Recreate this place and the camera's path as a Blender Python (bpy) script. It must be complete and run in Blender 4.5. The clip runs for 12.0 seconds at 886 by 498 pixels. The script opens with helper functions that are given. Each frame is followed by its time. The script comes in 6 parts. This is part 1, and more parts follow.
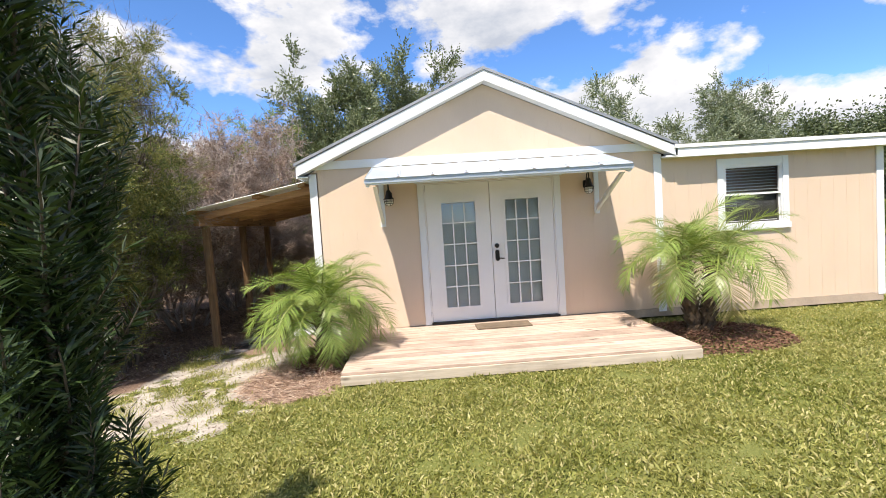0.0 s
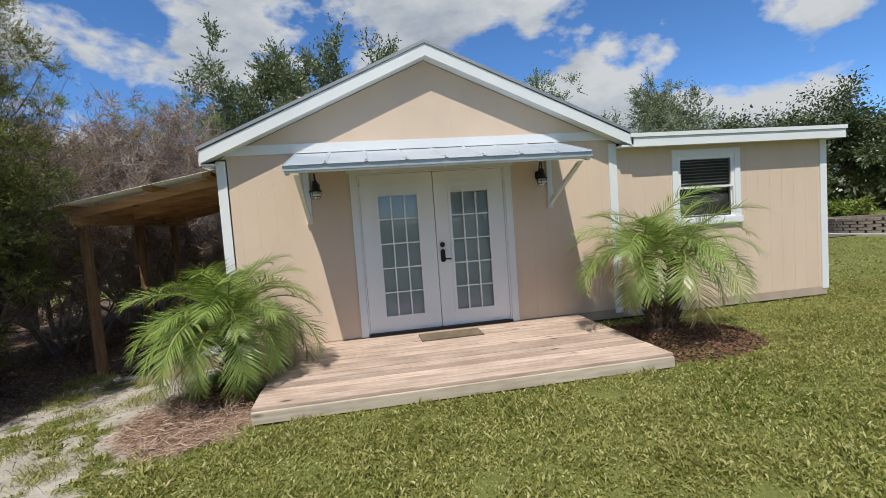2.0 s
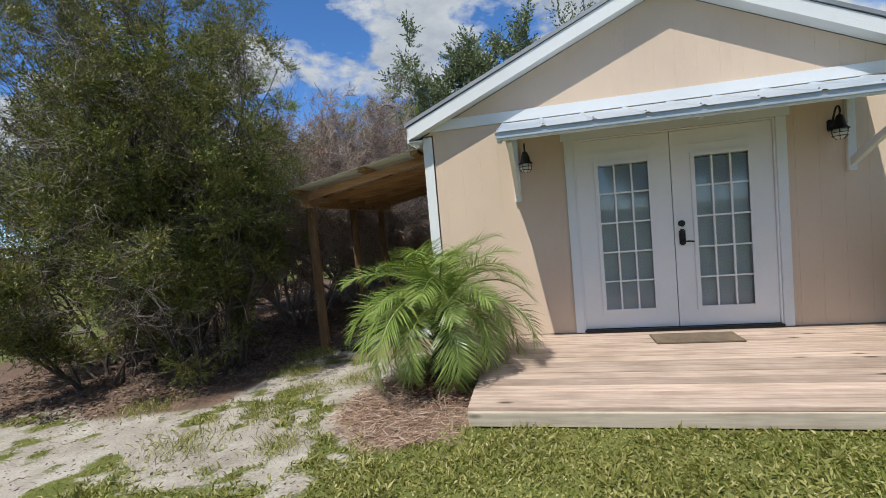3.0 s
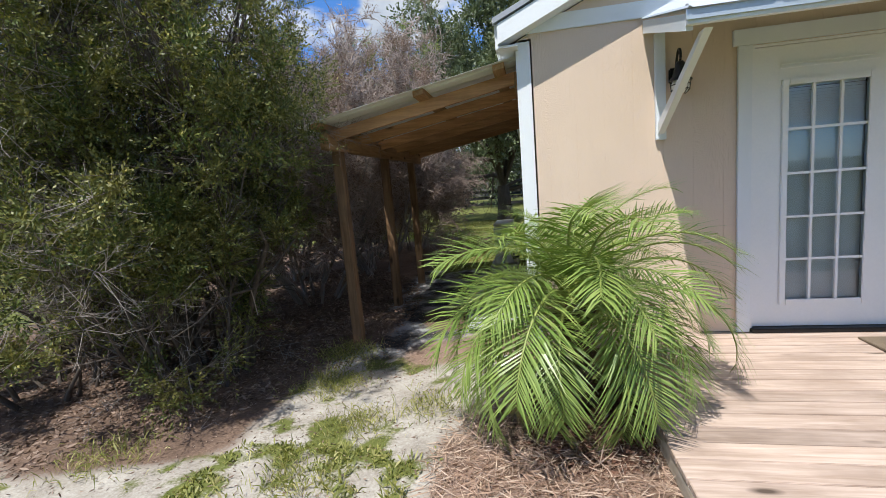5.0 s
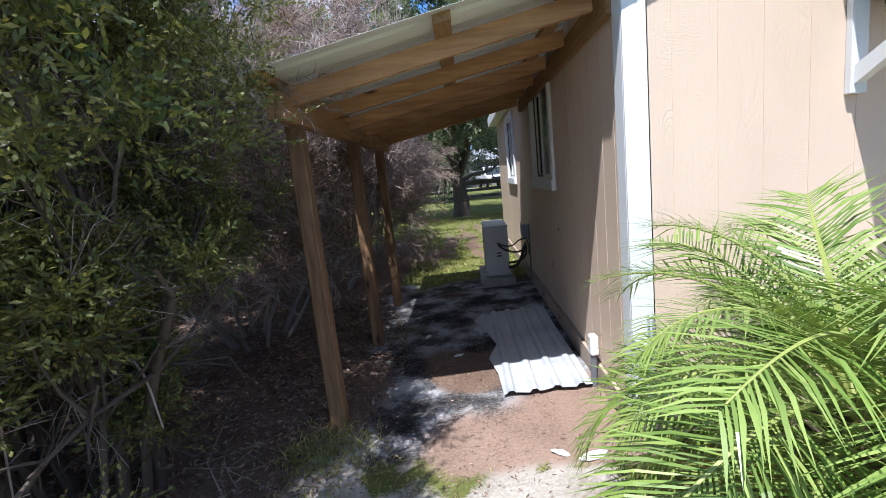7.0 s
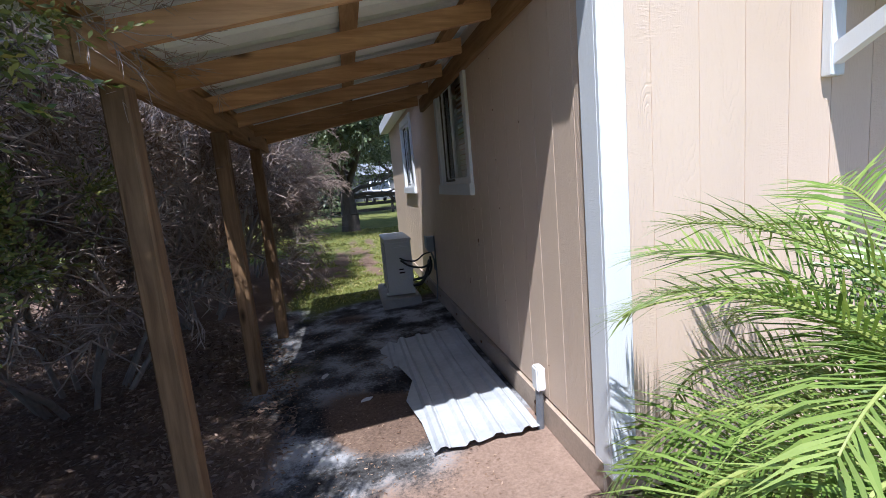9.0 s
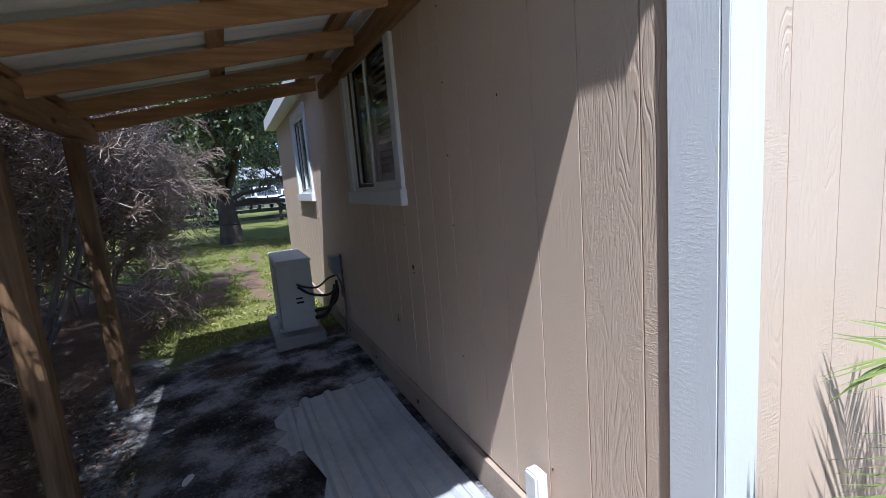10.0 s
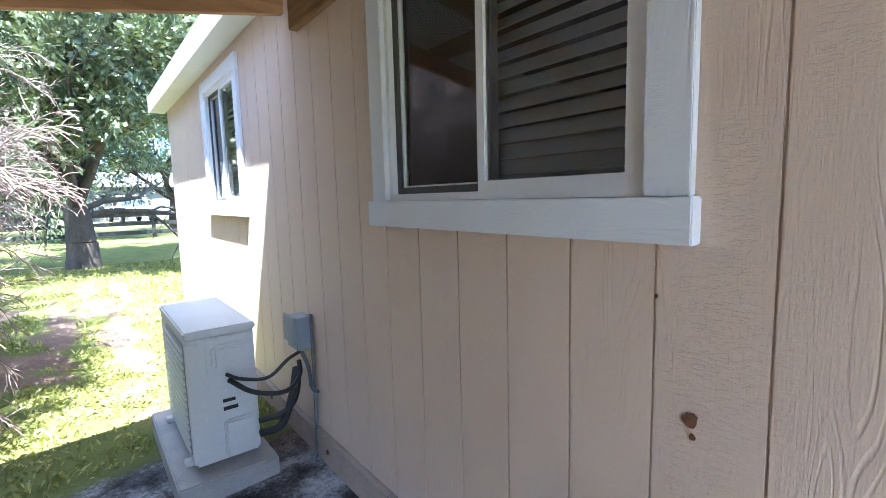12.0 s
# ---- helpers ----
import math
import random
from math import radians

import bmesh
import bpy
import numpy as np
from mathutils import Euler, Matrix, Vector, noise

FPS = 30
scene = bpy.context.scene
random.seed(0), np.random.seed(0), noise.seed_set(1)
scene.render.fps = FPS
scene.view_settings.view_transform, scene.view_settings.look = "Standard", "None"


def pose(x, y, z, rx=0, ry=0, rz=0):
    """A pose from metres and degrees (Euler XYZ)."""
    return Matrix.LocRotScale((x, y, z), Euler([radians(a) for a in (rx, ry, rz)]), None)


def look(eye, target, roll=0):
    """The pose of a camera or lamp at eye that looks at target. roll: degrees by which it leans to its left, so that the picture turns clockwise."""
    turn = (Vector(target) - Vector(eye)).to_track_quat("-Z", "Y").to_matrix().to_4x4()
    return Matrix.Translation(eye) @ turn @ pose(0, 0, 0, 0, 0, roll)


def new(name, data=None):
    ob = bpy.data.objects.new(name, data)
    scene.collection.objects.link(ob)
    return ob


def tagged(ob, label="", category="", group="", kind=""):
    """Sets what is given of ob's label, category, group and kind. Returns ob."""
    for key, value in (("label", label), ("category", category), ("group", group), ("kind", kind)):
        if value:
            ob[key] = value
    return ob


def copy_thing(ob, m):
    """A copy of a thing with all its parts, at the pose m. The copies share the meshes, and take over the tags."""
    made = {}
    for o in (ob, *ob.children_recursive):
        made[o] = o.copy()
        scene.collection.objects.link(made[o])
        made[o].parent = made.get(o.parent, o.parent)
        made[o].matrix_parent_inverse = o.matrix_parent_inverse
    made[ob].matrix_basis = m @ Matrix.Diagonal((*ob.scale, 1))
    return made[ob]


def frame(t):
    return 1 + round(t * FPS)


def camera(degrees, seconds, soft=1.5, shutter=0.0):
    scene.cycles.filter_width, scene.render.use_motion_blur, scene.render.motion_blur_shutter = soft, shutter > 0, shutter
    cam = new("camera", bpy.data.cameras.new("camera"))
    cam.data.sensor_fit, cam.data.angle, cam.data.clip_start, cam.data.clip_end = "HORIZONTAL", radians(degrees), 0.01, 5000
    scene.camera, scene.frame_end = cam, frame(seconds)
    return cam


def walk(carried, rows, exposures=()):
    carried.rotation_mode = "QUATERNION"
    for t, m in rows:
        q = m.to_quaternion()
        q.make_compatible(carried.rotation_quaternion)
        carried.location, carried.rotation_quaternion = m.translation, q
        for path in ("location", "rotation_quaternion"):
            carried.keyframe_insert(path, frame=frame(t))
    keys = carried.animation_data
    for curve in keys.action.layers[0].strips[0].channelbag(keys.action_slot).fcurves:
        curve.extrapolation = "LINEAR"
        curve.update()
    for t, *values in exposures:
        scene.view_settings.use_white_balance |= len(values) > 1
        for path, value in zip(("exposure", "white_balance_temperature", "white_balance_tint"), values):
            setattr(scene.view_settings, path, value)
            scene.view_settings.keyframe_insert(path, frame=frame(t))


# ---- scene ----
cam = camera(88.0, 12.0, soft=0.6)
PATH = [
    (0, (-0.256, -0.055, 1.591), (-0.172, 1.941, 1.488), -3.7),
    (0.5, (-0.169, 0.077, 1.659), (-0.018, 2.069, 1.571), -3.5),
    (1, (-0.06, 0.228, 1.659), (0.097, 2.221, 1.575), -3.4),
    (1.5, (-0.085, 0.418, 1.622), (0.219, 2.393, 1.544), -2.7),
    (2, (-0.189, 0.77, 1.548), (0.151, 2.737, 1.426), -4.1),
    (2.5, (-0.306, 1.154, 1.573), (-0.383, 3.149, 1.457), -4.6),
    (3, (-0.59, 1.5, 1.452), (-1.013, 3.452, 1.343), -5.0),
    (3.2, (-0.713, 1.65, 1.439), (-1.141, 3.598, 1.291), -4.7),
    (4.8, (-1.616, 2.736, 1.427), (-2.05, 4.67, 1.166), -4.6),
    (5, (-1.758, 2.898, 1.398), (-2.146, 4.842, 1.133), -4.5),
    (5.5, (-2.052, 3.303, 1.411), (-2.416, 5.25, 1.14), -4.5),
    (6, (-2.31, 3.704, 1.428), (-2.671, 5.65, 1.142), -5.1),
    (6.5, (-2.432, 4.1, 1.419), (-2.737, 6.054, 1.12), -5.0),
    (7, (-2.588, 4.365, 1.431), (-2.701, 6.338, 1.124), -5.7),
    (7.2, (-2.65, 4.458, 1.442), (-2.566, 6.43, 1.118), -6.4),
    (8.8, (-2.707, 4.916, 1.326), (-2.407, 6.873, 1.044), -6.0),
    (9, (-2.727, 5.053, 1.34), (-2.345, 6.996, 1.054), -5.1),
    (9.5, (-2.709, 5.506, 1.341), (-2.212, 7.423, 1.066), -4.4),
    (10, (-2.675, 6.019, 1.352), (-1.856, 7.819, 1.052), -4.7),
    (10.5, (-2.671, 6.561, 1.303), (-1.8, 8.338, 1.018), -4.3),
    (11, (-2.761, 7.066, 1.296), (-1.842, 8.822, 1.026), -3.9),
    (11.3, (-2.778, 7.339, 1.299), (-1.832, 9.079, 1.017), -3.5),
    (11.5, (-2.732, 7.532, 1.258), (-1.747, 9.252, 0.986), -3.5),
    (12, (-2.687, 7.979, 1.328), (-1.459, 9.541, 1.101), -1.5),
]
walk(cam, [(t, look(eye, target, roll)) for t, eye, target, roll in PATH],
     [(0.0, 1.35, 6800, 12), (0.6, 0.85, 6550, 9), (1.5, 0.6, 6450, 8), (2.5, 0.56, 6300, 7), (5.5, 1.1, 5950, 9), (7.0, 1.42, 5600, 12), (9.0, 1.35, 5450, 13), (10.0, 1.32, 5250, 12), (10.5, 1.88, 5250, 12), (11.0, 2.85, 5350, 9), (11.5, 3.65, 5300, 8), (12.0, 3.88, 5200, 9)])


# ---- light ----
SUN = Vector((-0.41, -1.0, 2.12)).normalized()      # towards the sun
ELEV = math.asin(SUN.z)
world = bpy.data.worlds.new("sky")
scene.world = world
world.use_nodes = True
wn, wl = world.node_tree.nodes, world.node_tree.links
wn.clear()


def wnode(kind, **kw):
    n = wn.new(kind)
    for k, v in kw.items():
        if k in n.inputs:
            n.inputs[k].default_value = v
    return n


sky = wn.new("ShaderNodeTexSky")
sky.sky_type, sky.sun_disc = "NISHITA", False
sky.sun_elevation, sky.sun_rotation = ELEV, math.atan2(SUN.x, SUN.y)
sky.dust_density, sky.air_density, sky.ozone_density = 0.1, 0.55, 5.0
geo = wn.new("ShaderNodeTexCoord")
# rounded heaps of cloud over the dome of directions
flat = wn.new("ShaderNodeVectorMath"); flat.operation = "MULTIPLY_ADD"; flat.inputs[1].default_value = (1.0, 1.0, 1.75); flat.inputs[2].default_value = (0.85, 0.3, 0.1)
wl.new(geo.outputs["Generated"], flat.inputs[0])
puff = wnode("ShaderNodeTexNoise", Scale=3.4, Detail=9.0, Roughness=0.56, Distortion=0.1)
wl.new(flat.outputs[0], puff.inputs["Vector"])
edge = wn.new("ShaderNodeValToRGB")
edge.color_ramp.elements[0].position, edge.color_ramp.elements[1].position = 0.468, 0.528
wl.new(puff.outputs["Fac"], edge.inputs[0])
shade = wnode("ShaderNodeTexNoise", Scale=3.4, Detail=6.0, Roughness=0.6, Distortion=0.1)
shift = wn.new("ShaderNodeVectorMath"); shift.operation = "ADD"; shift.inputs[1].default_value = (0.02, 0.03, 0.10)
wl.new(flat.outputs[0], shift.inputs[0])
wl.new(shift.outputs[0], shade.inputs["Vector"])
tone = wn.new("ShaderNodeValToRGB")
tone.color_ramp.elements[0].color, tone.color_ramp.elements[1].color = (2.75, 2.8, 2.9, 1), (1.5, 1.68, 2.0, 1)
tone.color_ramp.elements[0].position, tone.color_ramp.elements[1].position = 0.46, 0.66
wl.new(shade.outputs["Fac"], tone.inputs[0])
blend = wn.new("ShaderNodeMixRGB")
wl.new(edge.outputs["Color"], blend.inputs["Fac"])
deep = wnode("ShaderNodeHueSaturation", Saturation=1.12, Value=0.9)
wl.new(sky.outputs["Color"], deep.inputs["Color"])
wl.new(deep.outputs["Color"], blend.inputs["Color1"])
wl.new(tone.outputs["Color"], blend.inputs["Color2"])
back = wnode("ShaderNodeBackground", Strength=0.15)
wl.new(blend.outputs["Color"], back.inputs["Color"])
wout = wn.new("ShaderNodeOutputWorld")
wl.new(back.outputs[0], wout.inputs["Surface"])

lamp = bpy.data.lights.new("sun", "SUN")
lamp.energy, lamp.angle, lamp.color = 3.2, radians(0.53), (1.0, 0.93, 0.83)
sun = new("sun", lamp)
sun.matrix_world = look(SUN * 50, (0, 0, 0))


# ---- materials ----
def material(name, rough=0.6, metal=0.0, spec=0.5):
    m = bpy.data.materials.new(name)
    m.use_nodes = True
    b = m.node_tree.nodes["Principled BSDF"]
    b.inputs["Roughness"].default_value, b.inputs["Metallic"].default_value = rough, metal
    b.inputs["Specular IOR Level"].default_value = spec
    return m, m.node_tree.nodes, m.node_tree.links, b


def coords(n, l, scale=(1, 1, 1), kind="Object"):
    tc, mp = n.new("ShaderNodeTexCoord"), n.new("ShaderNodeMapping")
    mp.inputs["Scale"].default_value = scale
    l.new(tc.outputs[kind], mp.inputs["Vector"])
    return mp.outputs[0]


def noise_tex(n, l, vec, scale, detail=4, rough=0.55, distort=0.0):
    t = n.new("ShaderNodeTexNoise")
    t.inputs["Scale"].default_value, t.inputs["Detail"].default_value = scale, detail
    t.inputs["Roughness"].default_value, t.inputs["Distortion"].default_value = rough, distort
    l.new(vec, t.inputs["Vector"])
    return t.outputs["Fac"]


def ramp(n, l, fac, stops):
    r = n.new("ShaderNodeValToRGB")
    while len(r.color_ramp.elements) < len(stops):
        r.color_ramp.elements.new(0.5)
    for e, (p, c) in zip(r.color_ramp.elements, stops):
        e.position, e.color = p, (*c, 1) if len(c) == 3 else c
    l.new(fac, r.inputs[0])
    return r.outputs["Color"]


def mix(n, l, fac, a, b, mode="MIX"):
    m = n.new("ShaderNodeMixRGB")
    m.blend_type = mode
    for s, v in (("Fac", fac), ("Color1", a), ("Color2", b)):
        if isinstance(v, (int, float)):
            m.inputs[s].default_value = v
        elif isinstance(v, tuple):
            m.inputs[s].default_value = (*v, 1)
        else:
            l.new(v, m.inputs[s])
    return m.outputs[0]


def bump(n, l, b, height, strength, dist, vary=0.0):
    u = n.new("ShaderNodeBump")
    u.inputs["Strength"].default_value, u.inputs["Distance"].default_value = strength, dist
    if vary:
        inf, mr = n.new("ShaderNodeObjectInfo"), n.new("ShaderNodeMapRange")
        mr.inputs["To Min"].default_value, mr.inputs["To Max"].default_value = strength * (1 - vary), min(strength * (1 + vary), 1.0)
        l.new(inf.outputs["Random"], mr.inputs[0])
        l.new(mr.outputs[0], u.inputs["Strength"])
    l.new(height, u.inputs["Height"])
    l.new(u.outputs[0], b.inputs["Normal"])


def varied(name, dark, light, scale=3.0, rough=0.6, metal=0.0, fine=60.0, relief=0.3, dist=0.002, spec=0.5, stretch=(1, 1, 1)):
    """Two tones mixed at two scales, with fine relief."""
    m, n, l, b = material(name, rough, metal, spec)
    v = coords(n, l, stretch)
    f1, f2 = noise_tex(n, l, v, scale, 5), noise_tex(n, l, v, fine, 4)
    f = mix(n, l, 0.35, f1, f2)
    l.new(ramp(n, l, f, [(0.3, dark), (0.7, light)]), b.inputs["Base Color"])
    bump(n, l, b, f2, relief, dist)
    return m


def painted_board(name, colour, grain_axis, strong=1.0):
    """Paint over embossed wood grain: long wavering contour lines and short crosswise ticks."""
    m, n, l, b = material(name, 0.55, 0, 0.35)
    def along(k, other=1.0):
        st = [other] * 3
        st[grain_axis] = k
        return coords(n, l, tuple(st))
    # cathedral contour lines, fine streaks along the grain, and crosswise saw ticks in patches
    warp = noise_tex(n, l, along(0.17), 8.0, 2.0, 0.45, 0.15)
    bands = n.new("ShaderNodeMath"); bands.operation = "MULTIPLY"; bands.inputs[1].default_value = 150.0
    l.new(warp, bands.inputs[0])
    sine = n.new("ShaderNodeMath"); sine.operation = "SINE"
    l.new(bands.outputs[0], sine.inputs[0])
    loops = ramp(n, l, sine.outputs[0], [(0.30, (1, 1, 1)), (0.98, (0, 0, 0))])
    streak = noise_tex(n, l, along(0.07), 230.0, 3, 0.65)
    ticks = ramp(n, l, noise_tex(n, l, along(3.4), 38.0, 3, 0.6), [(0.46, (0, 0, 0)), (0.60, (1, 1, 1))])
    where = noise_tex(n, l, along(0.35), 5.0, 2)
    h = mix(n, l, ramp(n, l, where, [(0.46, (0.10, 0.10, 0.10)), (0.60, (0.48, 0.48, 0.48))]), streak, loops)
    h = mix(n, l, ramp(n, l, where, [(0.38, (0.30, 0.30, 0.30)), (0.50, (0.03, 0.03, 0.03))]), h, ticks)
    bump(n, l, b, h, min(0.48 * strong, 1.0), 0.0034 * strong, 0.6)
    big = noise_tex(n, l, coords(n, l, (1, 1, 0.45)), 1.3, 5)
    small = noise_tex(n, l, coords(n, l), 70.0, 3)
    dirt = tuple(c * 0.88 for c in colour)
    c1 = mix(n, l, ramp(n, l, big, [(0.35, (0, 0, 0)), (0.75, (1, 1, 1))]), colour, dirt)
    c2 = mix(n, l, ramp(n, l, small, [(0.3, (0.35, 0.35, 0.35)), (0.55, (0, 0, 0))]), c1, tuple(c * 0.93 for c in colour))
    l.new(c2, b.inputs["Base Color"])
    return m


def timber(name, dark, light, axis, rough=0.75, knots=True, scale=1.0):
    """Sawn wood with grain along one axis, knots and grey weathering; each piece differs a little."""
    m, n, l, b = material(name, rough, 0, 0.25)
    st = [9.0 * scale] * 3
    st[axis] = 0.7 * scale
    inf = n.new("ShaderNodeObjectInfo")
    tc = n.new("ShaderNodeTexCoord")
    off = n.new("ShaderNodeVectorMath"); off.operation = "SCALE"; off.inputs["Scale"].default_value = 9.0
    cb = n.new("ShaderNodeCombineXYZ")
    for k in ("X", "Y", "Z"):
        l.new(inf.outputs["Random"], cb.inputs[k])
    l.new(cb.outputs[0], off.inputs[0])
    add = n.new("ShaderNodeVectorMath"); add.operation = "ADD"
    l.new(tc.outputs["Object"], add.inputs[0]); l.new(off.outputs[0], add.inputs[1])
    mp = n.new("ShaderNodeMapping"); mp.inputs["Scale"].default_value = st
    l.new(add.outputs[0], mp.inputs[0])
    g = noise_tex(n, l, mp.outputs[0], 3.2, 6, 0.62, 0.5)
    col = ramp(n, l, g, [(0.28, dark), (0.5, tuple((a + c) / 2 for a, c in zip(dark, light))), (0.72, light)])
    w = noise_tex(n, l, add.outputs[0], 2.4, 4)
    col = mix(n, l, ramp(n, l, w, [(0.42, (0, 0, 0)), (0.8, (0.55, 0.55, 0.55))]), col, tuple(c * 0.6 for c in dark))
    hue = n.new("ShaderNodeHueSaturation")
    mr = n.new("ShaderNodeMapRange"); mr.inputs["To Min"].default_value, mr.inputs["To Max"].default_value = 0.78, 1.18
    l.new(inf.outputs["Random"], mr.inputs[0]); l.new(mr.outputs[0], hue.inputs["Value"])
    if knots:
        vo = n.new("ShaderNodeTexVoronoi"); vo.inputs["Scale"].default_value = 3.1
        kst = [1.6] * 3
        kst[axis] = 0.55
        mk = n.new("ShaderNodeMapping"); mk.inputs["Scale"].default_value = kst
        l.new(add.outputs[0], mk.inputs[0]); l.new(mk.outputs[0], vo.inputs["Vector"])
        k = ramp(n, l, vo.outputs["Distance"], [(0.05, (1, 1, 1)), (0.13, (0, 0, 0))])
        col = mix(n, l, k, col, tuple(c * 0.28 for c in dark))
    l.new(col, hue.inputs["Color"])
    l.new(hue.outputs[0], b.inputs["Base Color"])
    bump(n, l, b, g, 0.5, 0.003)
    return m


def leaf_mat(name, stops, rough=0.5, through_light=0.35, patches=1.1, tint=None):
    """Leaves that differ from one to the next; light passes partly through."""
    m, n, l, b = material(name, rough, 0, 0.4)
    g = n.new("ShaderNodeNewGeometry")
    col = ramp(n, l, g.outputs["Random Per Island"], stops)
    patch = noise_tex(n, l, coords(n, l), patches, 3)
    col = mix(n, l, ramp(n, l, patch, [(0.35, (0, 0, 0)), (0.7, (0.5, 0.5, 0.5))]), col, tint or stops[-1][1])
    l.new(col, b.inputs["Base Color"])
    tr = n.new("ShaderNodeBsdfTranslucent")
    l.new(mix(n, l, 1.0, col, (1.0, 1.0, 0.55), "MULTIPLY"), tr.inputs["Color"])
    mx = n.new("ShaderNodeMixShader"); mx.inputs[0].default_value = through_light
    l.new(b.outputs[0], mx.inputs[1]); l.new(tr.outputs[0], mx.inputs[2])
    l.new(mx.outputs[0], n["Material Output"].inputs["Surface"])
    return m


def glass_mat(name, tint=(0.9, 0.94, 0.95), ior=1.5):
    m = bpy.data.materials.new(name)
    m.use_nodes = True
    n, l = m.node_tree.nodes, m.node_tree.links
    n.remove(n["Principled BSDF"])
    t, g, f, x = n.new("ShaderNodeBsdfTransparent"), n.new("ShaderNodeBsdfGlossy"), n.new("ShaderNodeFresnel"), n.new("ShaderNodeMixShader")
    t.inputs[0].default_value, g.inputs["Roughness"].default_value, f.inputs[0].default_value = (*tint, 1), 0.015, ior
    l.new(f.outputs[0], x.inputs[0]); l.new(t.outputs[0], x.inputs[1]); l.new(g.outputs[0], x.inputs[2])
    l.new(x.outputs[0], n["Material Output"].inputs["Surface"])
    return m


BEIGE, WHITE = (0.70, 0.55, 0.425), (0.78, 0.80, 0.82)
M_SIDING = painted_board("siding_paint", BEIGE, 2)
M_TRIM = painted_board("white_paint_upright", WHITE, 2, 0.8)
M_TRIM_X = painted_board("white_paint_along_x", WHITE, 0, 0.7)
M_TRIM_Y = painted_board("white_paint_along_y", WHITE, 1, 0.7)
M_SKIRT = varied("skirt_paint", (0.30, 0.24, 0.19), (0.52, 0.41, 0.32), 2.5, 0.7)
M_DOOR = varied("door_paint", (0.74, 0.75, 0.76), (0.82, 0.82, 0.82), 2.0, 0.4, relief=0.1)
M_VINYL = varied("white_vinyl", (0.74, 0.75, 0.75), (0.82, 0.82, 0.82), 4.0, 0.35, relief=0.08)
M_BLACK = varied("black_metal", (0.010, 0.010, 0.011), (0.03, 0.028, 0.027), 20, 0.45, 0.5)
# Near-black tone carrying the dimness of the unlit room; barn doors use it too.
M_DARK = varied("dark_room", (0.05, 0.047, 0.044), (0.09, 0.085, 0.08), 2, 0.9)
M_SCREEN = varied("insect_screen", (0.03, 0.03, 0.03), (0.05, 0.05, 0.05), 5, 0.9, fine=500)
M_BLIND = varied("blind_slats", (0.80, 0.81, 0.82), (0.87, 0.88, 0.88), 3, 0.55, relief=0.1)
M_GLASS = glass_mat("window_glass", ior=1.7)
M_ROOFING = varied("roof_edge_metal", (0.30, 0.31, 0.32), (0.42, 0.43, 0.44), 3, 0.45, 0.6)
M_AWNING = varied("awning_metal", (0.36, 0.42, 0.49), (0.50, 0.56, 0.63), 2.2, 0.42, 0.3, fine=40)
M_PORCHMETAL = varied("galvanised_roof", (0.74, 0.76, 0.75), (0.86, 0.87, 0.86), 1.8, 0.45, 0.0)
M_SHEET = varied("old_roof_sheet", (0.36, 0.38, 0.40), (0.58, 0.59, 0.61), 2.6, 0.55, 0.1, fine=25)
M_DECK = timber("deck_boards", (0.35, 0.255, 0.195), (0.62, 0.49, 0.41), 0, 0.8, True)
M_DECKFACE = timber("deck_face", (0.42, 0.35, 0.27), (0.66, 0.58, 0.47), 0, 0.85)
M_DECKFACE_Y = timber("deck_face_side", (0.42, 0.35, 0.27), (0.66, 0.58, 0.47), 1, 0.85)
M_POST = timber("post_wood", (0.125, 0.072, 0.037), (0.31, 0.19, 0.10), 2, 0.8)
M_RAFTER = timber("rafter_wood", (0.33, 0.175, 0.085), (0.64, 0.385, 0.21), 0, 0.75)
M_PURLIN = timber("purlin_wood", (0.25, 0.135, 0.058), (0.52, 0.315, 0.155), 1, 0.75)
M_CONCRETE = varied("concrete", (0.30, 0.29, 0.27), (0.48, 0.47, 0.44), 5, 0.9, fine=90, relief=0.5)
M_ACBODY = varied("aircon_paint", (0.62, 0.63, 0.61), (0.74, 0.74, 0.72), 2.5, 0.42, relief=0.08)
M_GREYBOX = varied("grey_plastic", (0.22, 0.26, 0.29), (0.30, 0.34, 0.37), 6, 0.5, relief=0.1)
M_CABLE = varied("black_cable", (0.012, 0.012, 0.013), (0.03, 0.03, 0.032), 12, 0.5)
M_CABLEGREY = varied("grey_conduit", (0.10, 0.11, 0.13), (0.18, 0.19, 0.21), 12, 0.5)
M_PVC = varied("white_plastic", (0.70, 0.70, 0.69), (0.80, 0.80, 0.79), 8, 0.4, relief=0.08)
M_MAT = varied("coir_mat", (0.10, 0.075, 0.05), (0.22, 0.165, 0.11), 8, 0.95, fine=160, relief=0.8, dist=0.004)
M_MULCH = leaf_mat("bark_mulch", [(0.0, (0.045, 0.022, 0.014)), (0.5, (0.12, 0.055, 0.034)), (1.0, (0.24, 0.13, 0.085))], 0.9, 0.0)
M_LITTER = leaf_mat("dry_litter", [(0.0, (0.10, 0.055, 0.035)), (0.5, (0.24, 0.145, 0.095)), (1.0, (0.46, 0.33, 0.24))], 0.9, 0.05)
M_STRAW = leaf_mat("pine_straw", [(0.0, (0.17, 0.095, 0.062)), (0.5, (0.38, 0.25, 0.175)), (1.0, (0.60, 0.47, 0.37))], 0.9, 0.05)
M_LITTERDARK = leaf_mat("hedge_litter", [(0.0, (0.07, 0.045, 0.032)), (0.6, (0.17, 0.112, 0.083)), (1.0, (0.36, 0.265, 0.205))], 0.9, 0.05)
